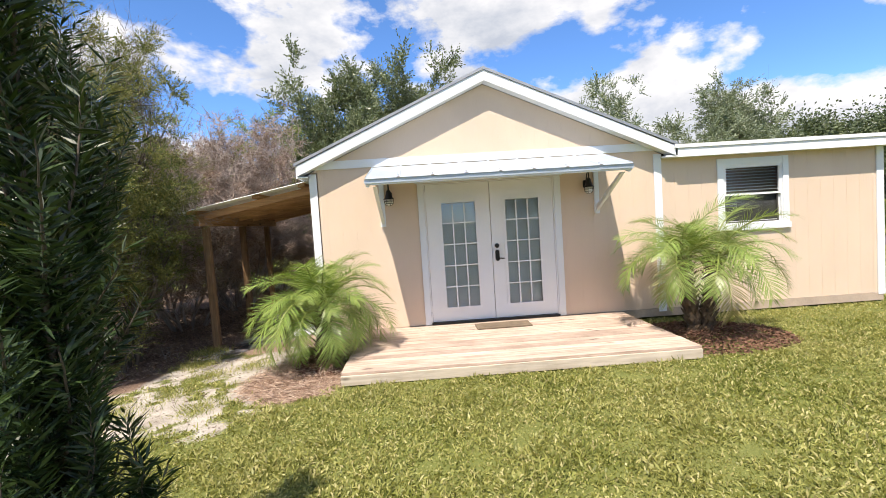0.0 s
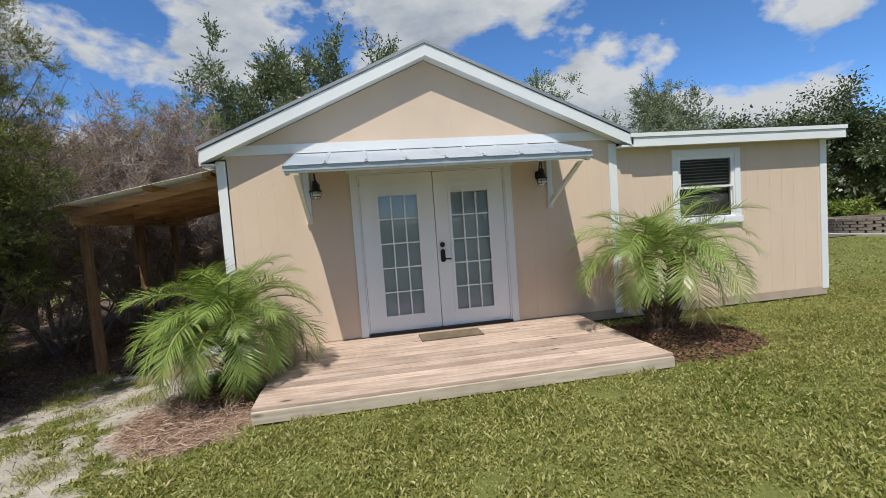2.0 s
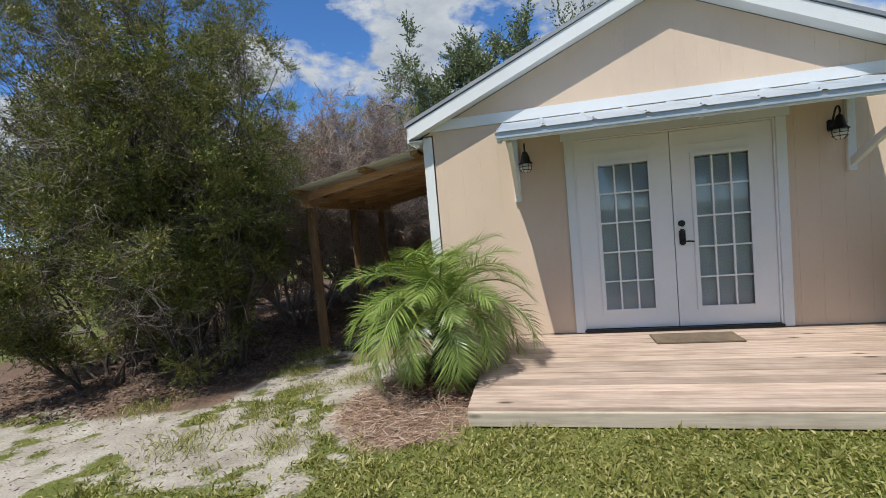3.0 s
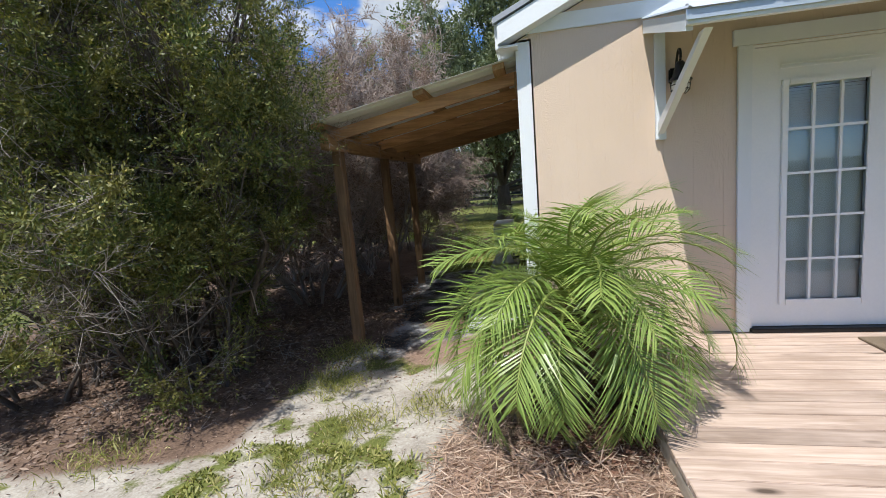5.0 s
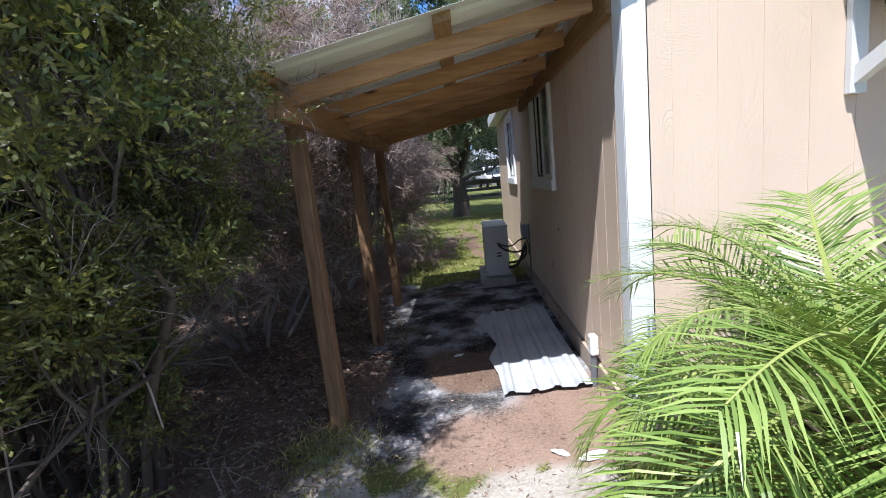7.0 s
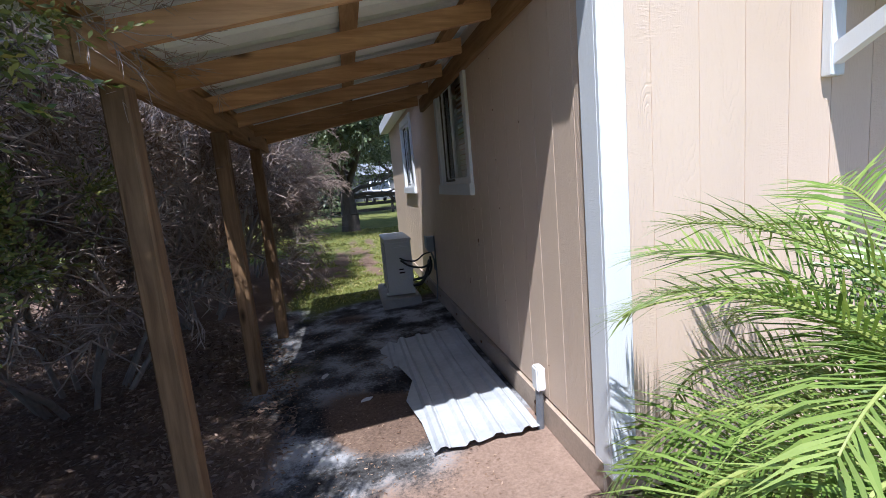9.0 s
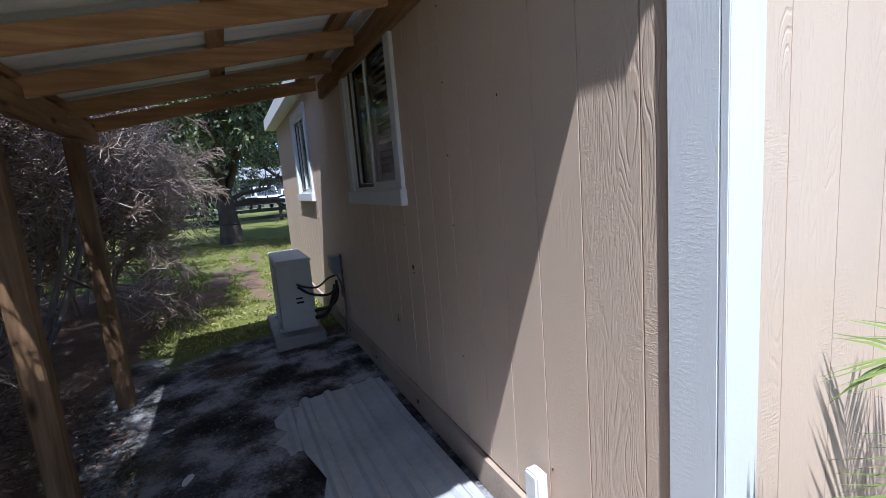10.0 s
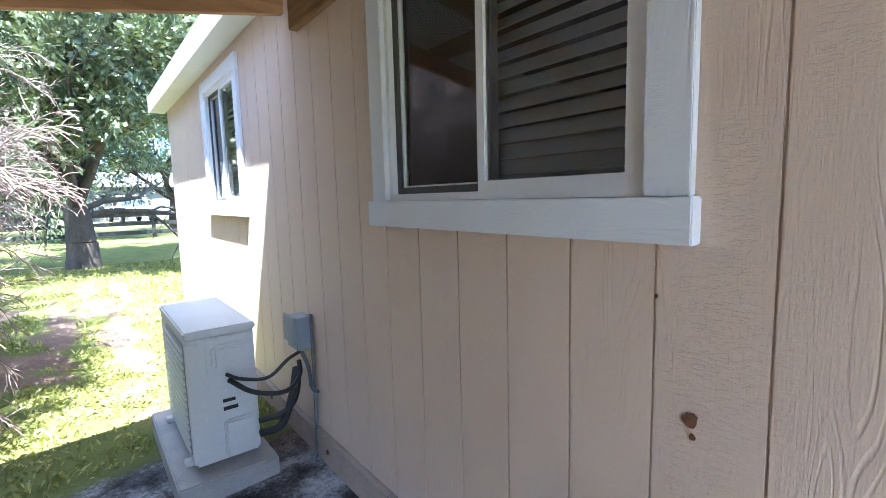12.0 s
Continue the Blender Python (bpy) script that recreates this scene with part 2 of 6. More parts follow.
M_BARK = varied("bark", (0.045, 0.035, 0.028), (0.14, 0.11, 0.085), 6, 0.9, fine=40, relief=0.9, dist=0.01, stretch=(1, 1, 0.3))
M_BARKGREY = varied("grey_bark", (0.15, 0.13, 0.115), (0.36, 0.315, 0.28), 6, 0.9, fine=40, relief=0.9, dist=0.01, stretch=(1, 1, 0.3))
# Paler than the arching twigs: sun on the hedge brush put into the colour.
M_TWIG = varied("sunned_dead_twigs", (0.20, 0.15, 0.125), (0.50, 0.41, 0.355), 4, 0.9)
M_TWIGBROWN = varied("brown_dead_twigs", (0.13, 0.092, 0.075), (0.35, 0.27, 0.225), 4, 0.9)
M_PALMTRUNK = varied("palm_trunk", (0.045, 0.03, 0.02), (0.15, 0.10, 0.06), 12, 0.95, fine=60, relief=1.0, dist=0.01)
M_FROND = leaf_mat("palm_leaflets", [(0.0, (0.075, 0.145, 0.020)), (0.5, (0.165, 0.265, 0.045)), (1.0, (0.34, 0.42, 0.12))], 0.30, 0.24, 2.0)
M_FRONDDRY = leaf_mat("palm_leaflets_dry", [(0.0, (0.22, 0.21, 0.07)), (0.5, (0.33, 0.29, 0.12)), (1.0, (0.42, 0.36, 0.19))], 0.5, 0.25)
M_RACHIS = varied("palm_rib", (0.20, 0.24, 0.05), (0.34, 0.38, 0.10), 8, 0.5)
M_CEDAR = leaf_mat("cedar_leaves", [(0.0, (0.030, 0.055, 0.014)), (0.5, (0.085, 0.125, 0.029)), (0.88, (0.19, 0.21, 0.052)), (1.0, (0.40, 0.36, 0.11))], 0.5, 0.25, 4.0, (0.27, 0.215, 0.07))
M_CEDARDEAD = leaf_mat("dead_cedar_leaves", [(0.0, (0.10, 0.060, 0.046)), (0.5, (0.21, 0.14, 0.11)), (1.0, (0.40, 0.31, 0.26))], 0.8, 0.2, 2.5, (0.26, 0.19, 0.155))
M_PODO = leaf_mat("podocarpus_leaves", [(0.0, (0.010, 0.022, 0.008)), (0.6, (0.018, 0.038, 0.011)), (1.0, (0.04, 0.07, 0.02))], 0.4, 0.12)
M_OAK = leaf_mat("oak_leaves", [(0.0, (0.032, 0.052, 0.020)), (0.5, (0.075, 0.105, 0.042)), (1.0, (0.17, 0.20, 0.11))], 0.36, 0.16, 0.8)
M_LIVEOAK = leaf_mat("live_oak_leaves", [(0.0, (0.05, 0.075, 0.030)), (0.5, (0.11, 0.145, 0.062)), (1.0, (0.25, 0.28, 0.17))], 0.36, 0.2, 0.8)
M_SILVER = leaf_mat("silvery_leaves", [(0.0, (0.10, 0.14, 0.07)), (0.5, (0.19, 0.23, 0.14)), (1.0, (0.32, 0.36, 0.26))], 0.45, 0.25)
M_SHRUB = leaf_mat("shrub_leaves", [(0.0, (0.07, 0.13, 0.02)), (0.5, (0.16, 0.23, 0.04)), (1.0, (0.32, 0.36, 0.09))], 0.45, 0.3)
M_GRASS = leaf_mat("grass_blades", [(0.0, (0.095, 0.125, 0.022)), (0.45, (0.25, 0.275, 0.060)), (0.8, (0.39, 0.38, 0.125)), (1.0, (0.58, 0.51, 0.27))], 0.5, 0.32, 0.9, (0.40, 0.37, 0.14))
M_FENCE = varied("black_fence", (0.012, 0.011, 0.010), (0.03, 0.028, 0.026), 5, 0.8)
M_CARPAINT = varied("white_car_paint", (0.72, 0.73, 0.74), (0.80, 0.80, 0.80), 2, 0.25, relief=0.02)
M_CARGLASS = varied("car_glass", (0.03, 0.04, 0.05), (0.07, 0.08, 0.09), 3, 0.12, relief=0.0)
M_TYRE = varied("tyre_rubber", (0.015, 0.015, 0.015), (0.035, 0.035, 0.035), 20, 0.9)
M_STONE = varied("ledge_stone", (0.10, 0.085, 0.07), (0.30, 0.25, 0.20), 5, 0.9, fine=40, relief=0.8, dist=0.01)
M_ASPHALT = varied("asphalt", (0.075, 0.07, 0.066), (0.12, 0.115, 0.11), 2, 0.95, fine=80)
M_LANE = varied("sandy_lane", (0.13, 0.12, 0.10), (0.24, 0.22, 0.19), 1.5, 0.95, fine=30)
M_BRONZE = varied("dark_screen_frame", (0.055, 0.05, 0.045), (0.09, 0.085, 0.075), 8, 0.6, relief=0.1)
M_BARN = varied("barn_wall", (0.14, 0.14, 0.145), (0.24, 0.24, 0.245), 1.2, 0.7)
M_SAND_SCRAP = varied("paper_scrap", (0.62, 0.62, 0.60), (0.80, 0.80, 0.78), 9, 0.8)
M_RUST = varied("brown_stain", (0.07, 0.03, 0.015), (0.2, 0.09, 0.04), 30, 0.9)


def ground_material():
    """Lawn soil, pale sand, dark litter and grey dirt, laid out by the sheet's own cover masks."""
    m, n, l, b = material("ground", 0.95, 0, 0.15)
    v = coords(n, l)
    big, mid, fine = noise_tex(n, l, v, 0.35, 5), noise_tex(n, l, v, 3.0, 6, 0.6), noise_tex(n, l, v, 55.0, 4, 0.65)
    lawn = ramp(n, l, mix(n, l, 0.5, mid, fine), [(0.3, (0.062, 0.076, 0.02)), (0.5, (0.125, 0.143, 0.038)), (0.7, (0.21, 0.21, 0.07))])
    lawn = mix(n, l, ramp(n, l, big, [(0.4, (0, 0, 0)), (0.7, (0.5, 0.5, 0.5))]), lawn, (0.17, 0.17, 0.06))
    sand = ramp(n, l, mix(n, l, 0.45, mid, fine), [(0.3, (0.20, 0.17, 0.135)), (0.5, (0.37, 0.335, 0.29)), (0.7, (0.55, 0.52, 0.465))])
    litter = ramp(n, l, mix(n, l, 0.6, mid, fine), [(0.3, (0.075, 0.05, 0.037)), (0.55, (0.18, 0.122, 0.09)), (0.75, (0.33, 0.245, 0.185))])
    # Mottled grey dirt; its extra pale share paints in dapples of sunlight.
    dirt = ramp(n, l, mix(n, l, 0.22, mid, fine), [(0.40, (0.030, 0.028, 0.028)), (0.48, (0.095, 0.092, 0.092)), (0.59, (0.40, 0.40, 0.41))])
    rust = ramp(n, l, mix(n, l, 0.5, mid, fine), [(0.3, (0.17, 0.112, 0.083)), (0.7, (0.37, 0.265, 0.205))])
    col = lawn
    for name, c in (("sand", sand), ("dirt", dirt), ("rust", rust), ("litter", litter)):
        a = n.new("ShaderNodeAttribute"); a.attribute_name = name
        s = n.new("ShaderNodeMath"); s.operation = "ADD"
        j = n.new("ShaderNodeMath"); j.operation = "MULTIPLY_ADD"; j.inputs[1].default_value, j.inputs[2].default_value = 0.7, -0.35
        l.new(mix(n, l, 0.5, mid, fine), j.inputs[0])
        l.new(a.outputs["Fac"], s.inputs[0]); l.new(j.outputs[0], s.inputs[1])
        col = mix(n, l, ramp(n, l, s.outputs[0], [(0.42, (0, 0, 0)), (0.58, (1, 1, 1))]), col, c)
    l.new(col, b.inputs["Base Color"])
    bump(n, l, b, mix(n, l, 0.5, mid, fine), 0.8, 0.02)
    return m


M_GROUND = ground_material()


# ---- mesh helpers ----
rng = np.random.default_rng(7)


def holder(name, at, label, category, group="", kind=""):
    ob = new(name)
    ob.empty_display_size = 0.2
    ob.location = at
    return tagged(ob, label, category, group, kind)


def link(name, me, mat, parent=None, label="", local=False):
    me.materials.clear()
    me.materials.append(mat)
    ob = new(name, me)
    if parent is not None:
        ob.parent = parent
        if not local and parent.type == "EMPTY":
            ob.matrix_parent_inverse = Matrix.Translation(parent.location).inverted()
    return tagged(ob, label) if label else ob


def part(name, bm, mat, parent=None, label="", local=False, smooth=False):
    me = bpy.data.meshes.new(name)
    bm.normal_update()
    bm.to_mesh(me)
    bm.free()
    if smooth:
        me.shade_smooth()
    return link(name, me, mat, parent, label, local)


def structure(name, bm, mat, label, category):
    return tagged(part(name, bm, mat), label, category, kind="structure")


def box(bm, x0, x1, y0, y1, z0, z1, bev=0.0):
    b = bmesh.new() if bev else bm
    vs = [b.verts.new((x, y, z)) for x in (x0, x1) for y in (y0, y1) for z in (z0, z1)]
    for f in ((0, 1, 3, 2), (4, 6, 7, 5), (0, 4, 5, 1), (2, 3, 7, 6), (0, 2, 6, 4), (1, 5, 7, 3)):
        b.faces.new([vs[i] for i in f])
    if bev:
        bmesh.ops.bevel(b, geom=b.edges[:], offset=bev, segments=2, affect="EDGES")
        me = bpy.data.meshes.new("tmp")
        b.to_mesh(me)
        b.free()
        bm.from_mesh(me)
        bpy.data.meshes.remove(me)
    return bm


def sheet_pane(x0, x1, y, z0, z1):
    """One flat pane of glass facing -y."""
    bm = bmesh.new()
    bm.faces.new([bm.verts.new(p) for p in ((x0, y, z0), (x1, y, z0), (x1, y, z1), (x0, y, z1))])
    return bm


def boxed(*a, **k):
    return box(bmesh.new(), *a, **k)


def prism(bm, outline, y0, y1, axis="y"):
    """An outline of (u, z) pairs pushed from y0 to y1 (axis y) or x0 to x1 (axis x)."""
    def at(u, z, d):
        return (u, d, z) if axis == "y" else (d, u, z)
    a, b = [bm.verts.new(at(u, z, y0)) for u, z in outline], [bm.verts.new(at(u, z, y1)) for u, z in outline]
    bm.faces.new(a)
    bm.faces.new(b[::-1])
    for i in range(len(a)):
        j = (i + 1) % len(a)
        bm.faces.new((a[j], a[i], b[i], b[j]))
    bmesh.ops.recalc_face_normals(bm, faces=bm.faces[:])
    return bm


def lathe(bm, profile, at, seg=20):
    rings = [[bm.verts.new((at[0] + r * math.cos(2 * math.pi * i / seg), at[1] + r * math.sin(2 * math.pi * i / seg), at[2] + z)) for i in range(seg)] for r, z in profile]
    for a, b in zip(rings, rings[1:]):
        for i in range(seg):
            j = (i + 1) % seg
            bm.faces.new((a[i], a[j], b[j], b[i]))
    bm.faces.new(rings[0][::-1])
    bm.faces.new(rings[-1])
    return bm


def tube(bm, pts, radius, sides=8):
    pts = [Vector(p) for p in pts]
    rings = []
    for i, p in enumerate(pts):
        d = (pts[min(i + 1, len(pts) - 1)] - pts[max(i - 1, 0)]).normalized()
        u = d.orthogonal().normalized() if abs(d.z) > 0.95 else d.cross(Vector((0, 0, 1))).normalized()
        w = d.cross(u)
        r = radius[i] if isinstance(radius, (list, tuple)) else radius
        rings.append([bm.verts.new(p + r * (math.cos(2 * math.pi * k / sides) * u + math.sin(2 * math.pi * k / sides) * w)) for k in range(sides)])
    for a, b in zip(rings, rings[1:]):
        for i in range(sides):
            j = (i + 1) % sides
            bm.faces.new((a[i], a[j], b[j], b[i]))
    bm.faces.new(rings[0][::-1])
    bm.faces.new(rings[-1])
    return bm


def smooth_line(pts, steps=6):
    """Points along a smooth curve through pts."""
    p = [Vector(q) for q in pts]
    p = [2 * p[0] - p[1], *p, 2 * p[-1] - p[-2]]
    out = []
    for a, b, c, d in zip(p, p[1:], p[2:], p[3:]):
        for i in range(steps):
            t = i / steps
            out.append(0.5 * (2 * b + (c - a) * t + (2 * a - 5 * b + 4 * c - d) * t * t + (3 * b - a - 3 * c + d) * t ** 3))
    return out + [p[-2]]


def fast_mesh(name, verts, faces, mat, parent=None, label="", local=False, smooth=False):
    """A mesh of equal-sided faces from arrays."""
    verts, faces = np.asarray(verts, np.float32), np.asarray(faces, np.int32)
    me = bpy.data.meshes.new(name)
    me.vertices.add(len(verts))
    me.vertices.foreach_set("co", verts.ravel())
    k = faces.shape[1]
    me.loops.add(faces.size)
    me.loops.foreach_set("vertex_index", faces.ravel())
    me.polygons.add(len(faces))
    me.polygons.foreach_set("loop_start", np.arange(0, faces.size, k, dtype=np.int32))
    me.update(calc_edges=True)
    if smooth:
        me.shade_smooth()
    return link(name, me, mat, parent, label, local)


def unit(v):
    return v / np.maximum(np.linalg.norm(v, axis=-1, keepdims=True), 1e-9)


def blades(base, way, length, width, bend=0.0, kink=0.5):
    """Leaves as bent diamonds of two triangles' width: arrays of roots, directions, lengths and widths."""
    n = len(base)
    way = unit(way)
    side = unit(np.cross(way, rng.normal(size=(n, 3))))
    length, width = np.broadcast_to(length, n)[:, None], np.broadcast_to(width, n)[:, None]
    mid = base + way * length * kink
    tip = base + way * length + np.array([0, 0, -1.0]) * length * np.broadcast_to(bend, n)[:, None]
    v = np.stack([base, mid + side * width / 2, tip, mid - side * width / 2], 1).reshape(-1, 3)
    return v, np.arange(4 * n).reshape(-1, 4)


def limbs(seg, sides=4):
    """Tapered sticks from rows of p0, p1, r0, r1."""
    seg = np.asarray(seg, float)
    p0, p1, r0, r1 = seg[:, 0:3], seg[:, 3:6], seg[:, 6:7], seg[:, 7:8]
    d = unit(p1 - p0)
    u = unit(np.cross(d, np.array([0.31, 0.17, 0.93])))
    w = np.cross(d, u)
    rings = []
    for p, r in ((p0, r0), (p1, r1)):
        rings += [p + r * (math.cos(2 * math.pi * k / sides) * u + math.sin(2 * math.pi * k / sides) * w) for k in range(sides)]
    v = np.stack(rings, 1).reshape(-1, 3)
    o = np.arange(len(seg))[:, None] * 2 * sides
    f = np.stack([np.concatenate([o + k, o + (k + 1) % sides, o + sides + (k + 1) % sides, o + sides + k], 1) for k in range(sides)], 1).reshape(-1, 4)
    return v, f


# ---- ground ----
def soft(v, a, b):
    return np.clip((v - a) / (b - a), 0, 1)


def lump(x, y, s, seed):
    """Smooth random field between about -1 and 1."""
    r = np.random.default_rng(seed)
    out = 0
    for k in range(7):
        a, f, ph = r.uniform(0, 6.28), s * r.uniform(0.6, 2.2), r.uniform(0, 6.28, 2)
        out = out + np.sin((x * math.cos(a) + y * math.sin(a)) * f + ph[0] + 0.8 * np.sin((y * math.cos(a) - x * math.sin(a)) * f * 0.7 + ph[1]))
    return out / 4.0


def height(x, y):
    h = -0.07 * soft(-x, 1.6, 3.2) * soft(y, 3.0, 6.5) * (1 - soft(y, 10.0, 14.0))
    h = h + 0.006 * np.maximum(y - 12.0, 0) * soft(60.0 - y, 0, 30) + 0.010 * lump(x, y, 1.7, 3) * (1 - soft(np.abs(x), 20, 40))
    return h


def covers(x, y):
    """How much sand, grey dirt, rusty needles and dark litter cover the ground; litter before the hedge also stands in
    for shade.
    """
    path = soft(-x, 1.3, 2.1) * soft(x, -7.6, -6.6) * soft(y, 3.1, 4.2) * (1 - soft(y, 6.6, 7.2))
    path = np.maximum(path, soft(-x, 3.0, 4.0) * soft(x, -9, -8) * soft(y, 2.0, 3.6) * (1 - soft(y, 5.2, 6.4)))
    sand = path * np.clip(0.68 + 0.26 * lump(x, y, 3.1, 11) + 0.34 * lump(x, y, 8.5, 12) + 0.22 * lump(x, y, 19.0, 13), 0, 1)
    back = soft(-x, 1.9, 2.3) * soft(y, 10.6, 11.5) * (1 - soft(y, 17, 20)) * soft(x, -6, -5)
    bare = back * np.clip(0.42 + 0.25 * lump(x, y, 1.5, 5) + 0.35 * lump(x, y, 6.0, 6) + 0.2 * lump(x, y, 15.0, 8), 0, 0.62)
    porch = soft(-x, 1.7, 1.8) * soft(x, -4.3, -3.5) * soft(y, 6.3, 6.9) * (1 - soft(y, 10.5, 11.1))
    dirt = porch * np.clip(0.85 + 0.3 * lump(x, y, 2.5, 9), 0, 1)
    near_wall = soft(-x, 1.6, 1.75) * soft(x, -3.3, -2.7) * soft(y, 6.1, 6.6) * (1 - soft(y, 7.3, 8.0))
    bed = (1 - soft(np.hypot((x + 1.68) * 1.1, (y - 5.1) * 0.85), 0.4, 1.05)) * np.clip(0.85 + 0.3 * lump(x, y, 9.0, 15), 0, 1)
    rust = np.maximum(bed, near_wall * np.clip(0.55 + 0.6 * lump(x, y, 2.4, 21), 0, 1))
    # Real litter under the hedge; its front strip darkens the sand as painted shade.
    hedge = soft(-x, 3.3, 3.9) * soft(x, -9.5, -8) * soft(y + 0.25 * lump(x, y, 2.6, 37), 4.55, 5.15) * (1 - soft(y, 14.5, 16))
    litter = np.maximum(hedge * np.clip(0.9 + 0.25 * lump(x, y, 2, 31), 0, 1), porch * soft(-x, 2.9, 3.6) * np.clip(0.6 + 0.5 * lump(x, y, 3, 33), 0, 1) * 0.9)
    litter = np.maximum(litter, porch * np.clip(0.15 + 0.85 * lump(x, y, 2.2, 45), 0, 0.8))
    return sand, dirt, rust, np.maximum(litter, bare)


def axis_steps(lo, hi, step, far, grow=1.35):
    out, d = list(np.arange(lo, hi, step)), step
    a, b = [], []
    p = lo
    while p > -far:
        d *= grow
        p -= d
        a.append(p)
    d, p = step, out[-1]
    while p < far:
        d *= grow
        p += d
        b.append(p)
    return np.array(a[::-1] + out + b)


gx, gy = axis_steps(-8.0, 8.0, 0.07, 900), axis_steps(0.5, 13.0, 0.07, 900)
X, Y = np.meshgrid(gx, gy, indexing="ij")
gv = np.stack([X, Y, height(X, Y)], -1).reshape(-1, 3)
ii = np.arange(len(gx) * len(gy)).reshape(len(gx), len(gy))
gf = np.stack([ii[:-1, :-1], ii[1:, :-1], ii[1:, 1:], ii[:-1, 1:]], -1).reshape(-1, 4)
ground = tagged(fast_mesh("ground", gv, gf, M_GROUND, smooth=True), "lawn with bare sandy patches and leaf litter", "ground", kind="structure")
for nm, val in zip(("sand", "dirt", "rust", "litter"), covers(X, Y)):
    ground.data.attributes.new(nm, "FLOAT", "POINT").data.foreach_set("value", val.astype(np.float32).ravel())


# ---- house: walls ----
CX, RX, WX = -1.80, 3.30, 6.70          # side wall, end of the gabled block, end of the wing
FY, BY = 6.60, 14.15                    # front and back
Z0, EAVE, APEX, AX = 0.15, 2.45, 3.57, 0.735
SLOPE = (APEX - EAVE) / (AX - CX)
GROOVE, PITCH, DEEP = 0.006, 0.2032, 0.006


def gable(x):
    return APEX - SLOPE * abs(x - AX)


def spans(a, b, z0, top, holes):
    """Upright strips of a wall between a and b cut at the openings' edges: (u0, u1, z0, z1a, z1b)."""
    cuts = sorted({a, b, *[c for h in holes for c in h[:2] if a < c < b]})
    for u0, u1 in zip(cuts, cuts[1:]):
        inside = sorted((h[2], h[3]) for h in holes if h[0] <= u0 + 1e-6 and h[1] >= u1 - 1e-6)
        z = z0
        for h0, h1 in inside:
            if h0 > z:
                yield u0, u1, z, h0, h0
            z = h1
        yield u0, u1, z, top(u0), top(u1)


def wall(name, label, a, b, top, holes, face, axis, inward, thick=0.10, pitch0=None, gap=GROOVE, deep=DEEP):
    """A framed wall with its openings, faced with grooved siding strips (parts)."""
    bm = bmesh.new()
    sgn = inward
    corner = [a, b] if not (axis == "y" and a < AX < b) else [a, AX, b]
    for a0, b0 in zip(corner, corner[1:]):
        for u0, u1, z0, za, zb in spans(a0, b0, Z0, top, holes):
            prism(bm, [(u0, z0), (u1, z0), (u1, zb), (u0, za)], face + sgn * deep, face + sgn * thick, axis)
    w = structure(name, bm, M_SIDING, label, "wall")
    edges = [a]
    u = pitch0
    while u < b - 0.03:
        if u > a + 0.03:
            edges.append(u)
        u += PITCH
    edges.append(b)
    for e0, e1 in zip(edges, edges[1:]):
        bm = bmesh.new()
        l0, l1 = e0 + gap / 2, e1 - gap / 2
        mids = [l0, AX, l1] if axis == "y" and l0 < AX < l1 else [l0, l1]
        for m0, m1 in zip(mids, mids[1:]):
            for u0, u1, z0, za, zb in spans(m0, m1, Z0, top, holes):
                if max(za, zb) - z0 > 0.005:
                    prism(bm, [(u0, z0), (u1, z0), (u1, zb), (u0, za)], face, face + sgn * (deep + 0.003), axis)
        part("siding_strip", bm, M_SIDING, w)
    return w


DOOR = (-0.205, 1.692, Z0, 2.205)
WING_WIN = (4.235, 5.145, 1.320, 2.212)
NEAR_WIN = (8.445, 9.40, 1.318, 2.20)
FAR_WIN = (11.29, 12.19, 1.318, 2.20)
wall_front = wall("wall_front", "beige grooved plywood siding on the gabled front", CX, RX, gable, [DOOR], FY, "y", 1, pitch0=CX, gap=0.0032, deep=0.0022)
wall_wing = wall("wall_wing", "beige grooved plywood siding on the low wing", RX, WX, lambda u: 2.40, [WING_WIN], FY, "y", 1, pitch0=RX, gap=0.0032, deep=0.0022)
wall_side = wall("wall_side", "beige embossed wood-grain siding under the lean-to", FY, BY, lambda u: EAVE, [NEAR_WIN, FAR_WIN], CX, "x", 1, pitch0=FY + 0.2)
bm = boxed(CX + 0.1, RX, BY - 0.1, BY, Z0, EAVE)
prism(bm, [(CX, EAVE), (RX, EAVE), (AX, APEX)], BY - 0.1, BY)
structure("wall_back", bm, M_SIDING, "beige back wall of the house", "wall")
structure("wall_wing_end", boxed(WX - 0.1, WX, FY + 0.1, 11.0, Z0, 2.40), M_SIDING, "beige end wall of the wing", "wall")
structure("wall_wing_back", boxed(RX, WX, 10.9, 11.0, Z0, 2.40), M_SIDING, "beige back wall of the wing", "wall")
structure("wall_block_end", boxed(RX - 0.1, RX, FY + 0.1, BY - 0.1, Z0, EAVE), M_SIDING, "beige wall between block and wing", "wall")
# Unseen floor and ceiling, with the room's gloom put into their colour.
structure("floor", boxed(CX + 0.1, WX - 0.1, FY + 0.1, 10.9, 0.05, 0.16), M_DARK, "floor inside the house, coloured dark for the unlit room", "floor")
structure("ceiling", boxed(CX + 0.1, WX - 0.1, FY + 0.1, 10.9, 2.41, 2.44), M_DARK, "ceiling inside the house, coloured dark for the unlit room", "ceiling")

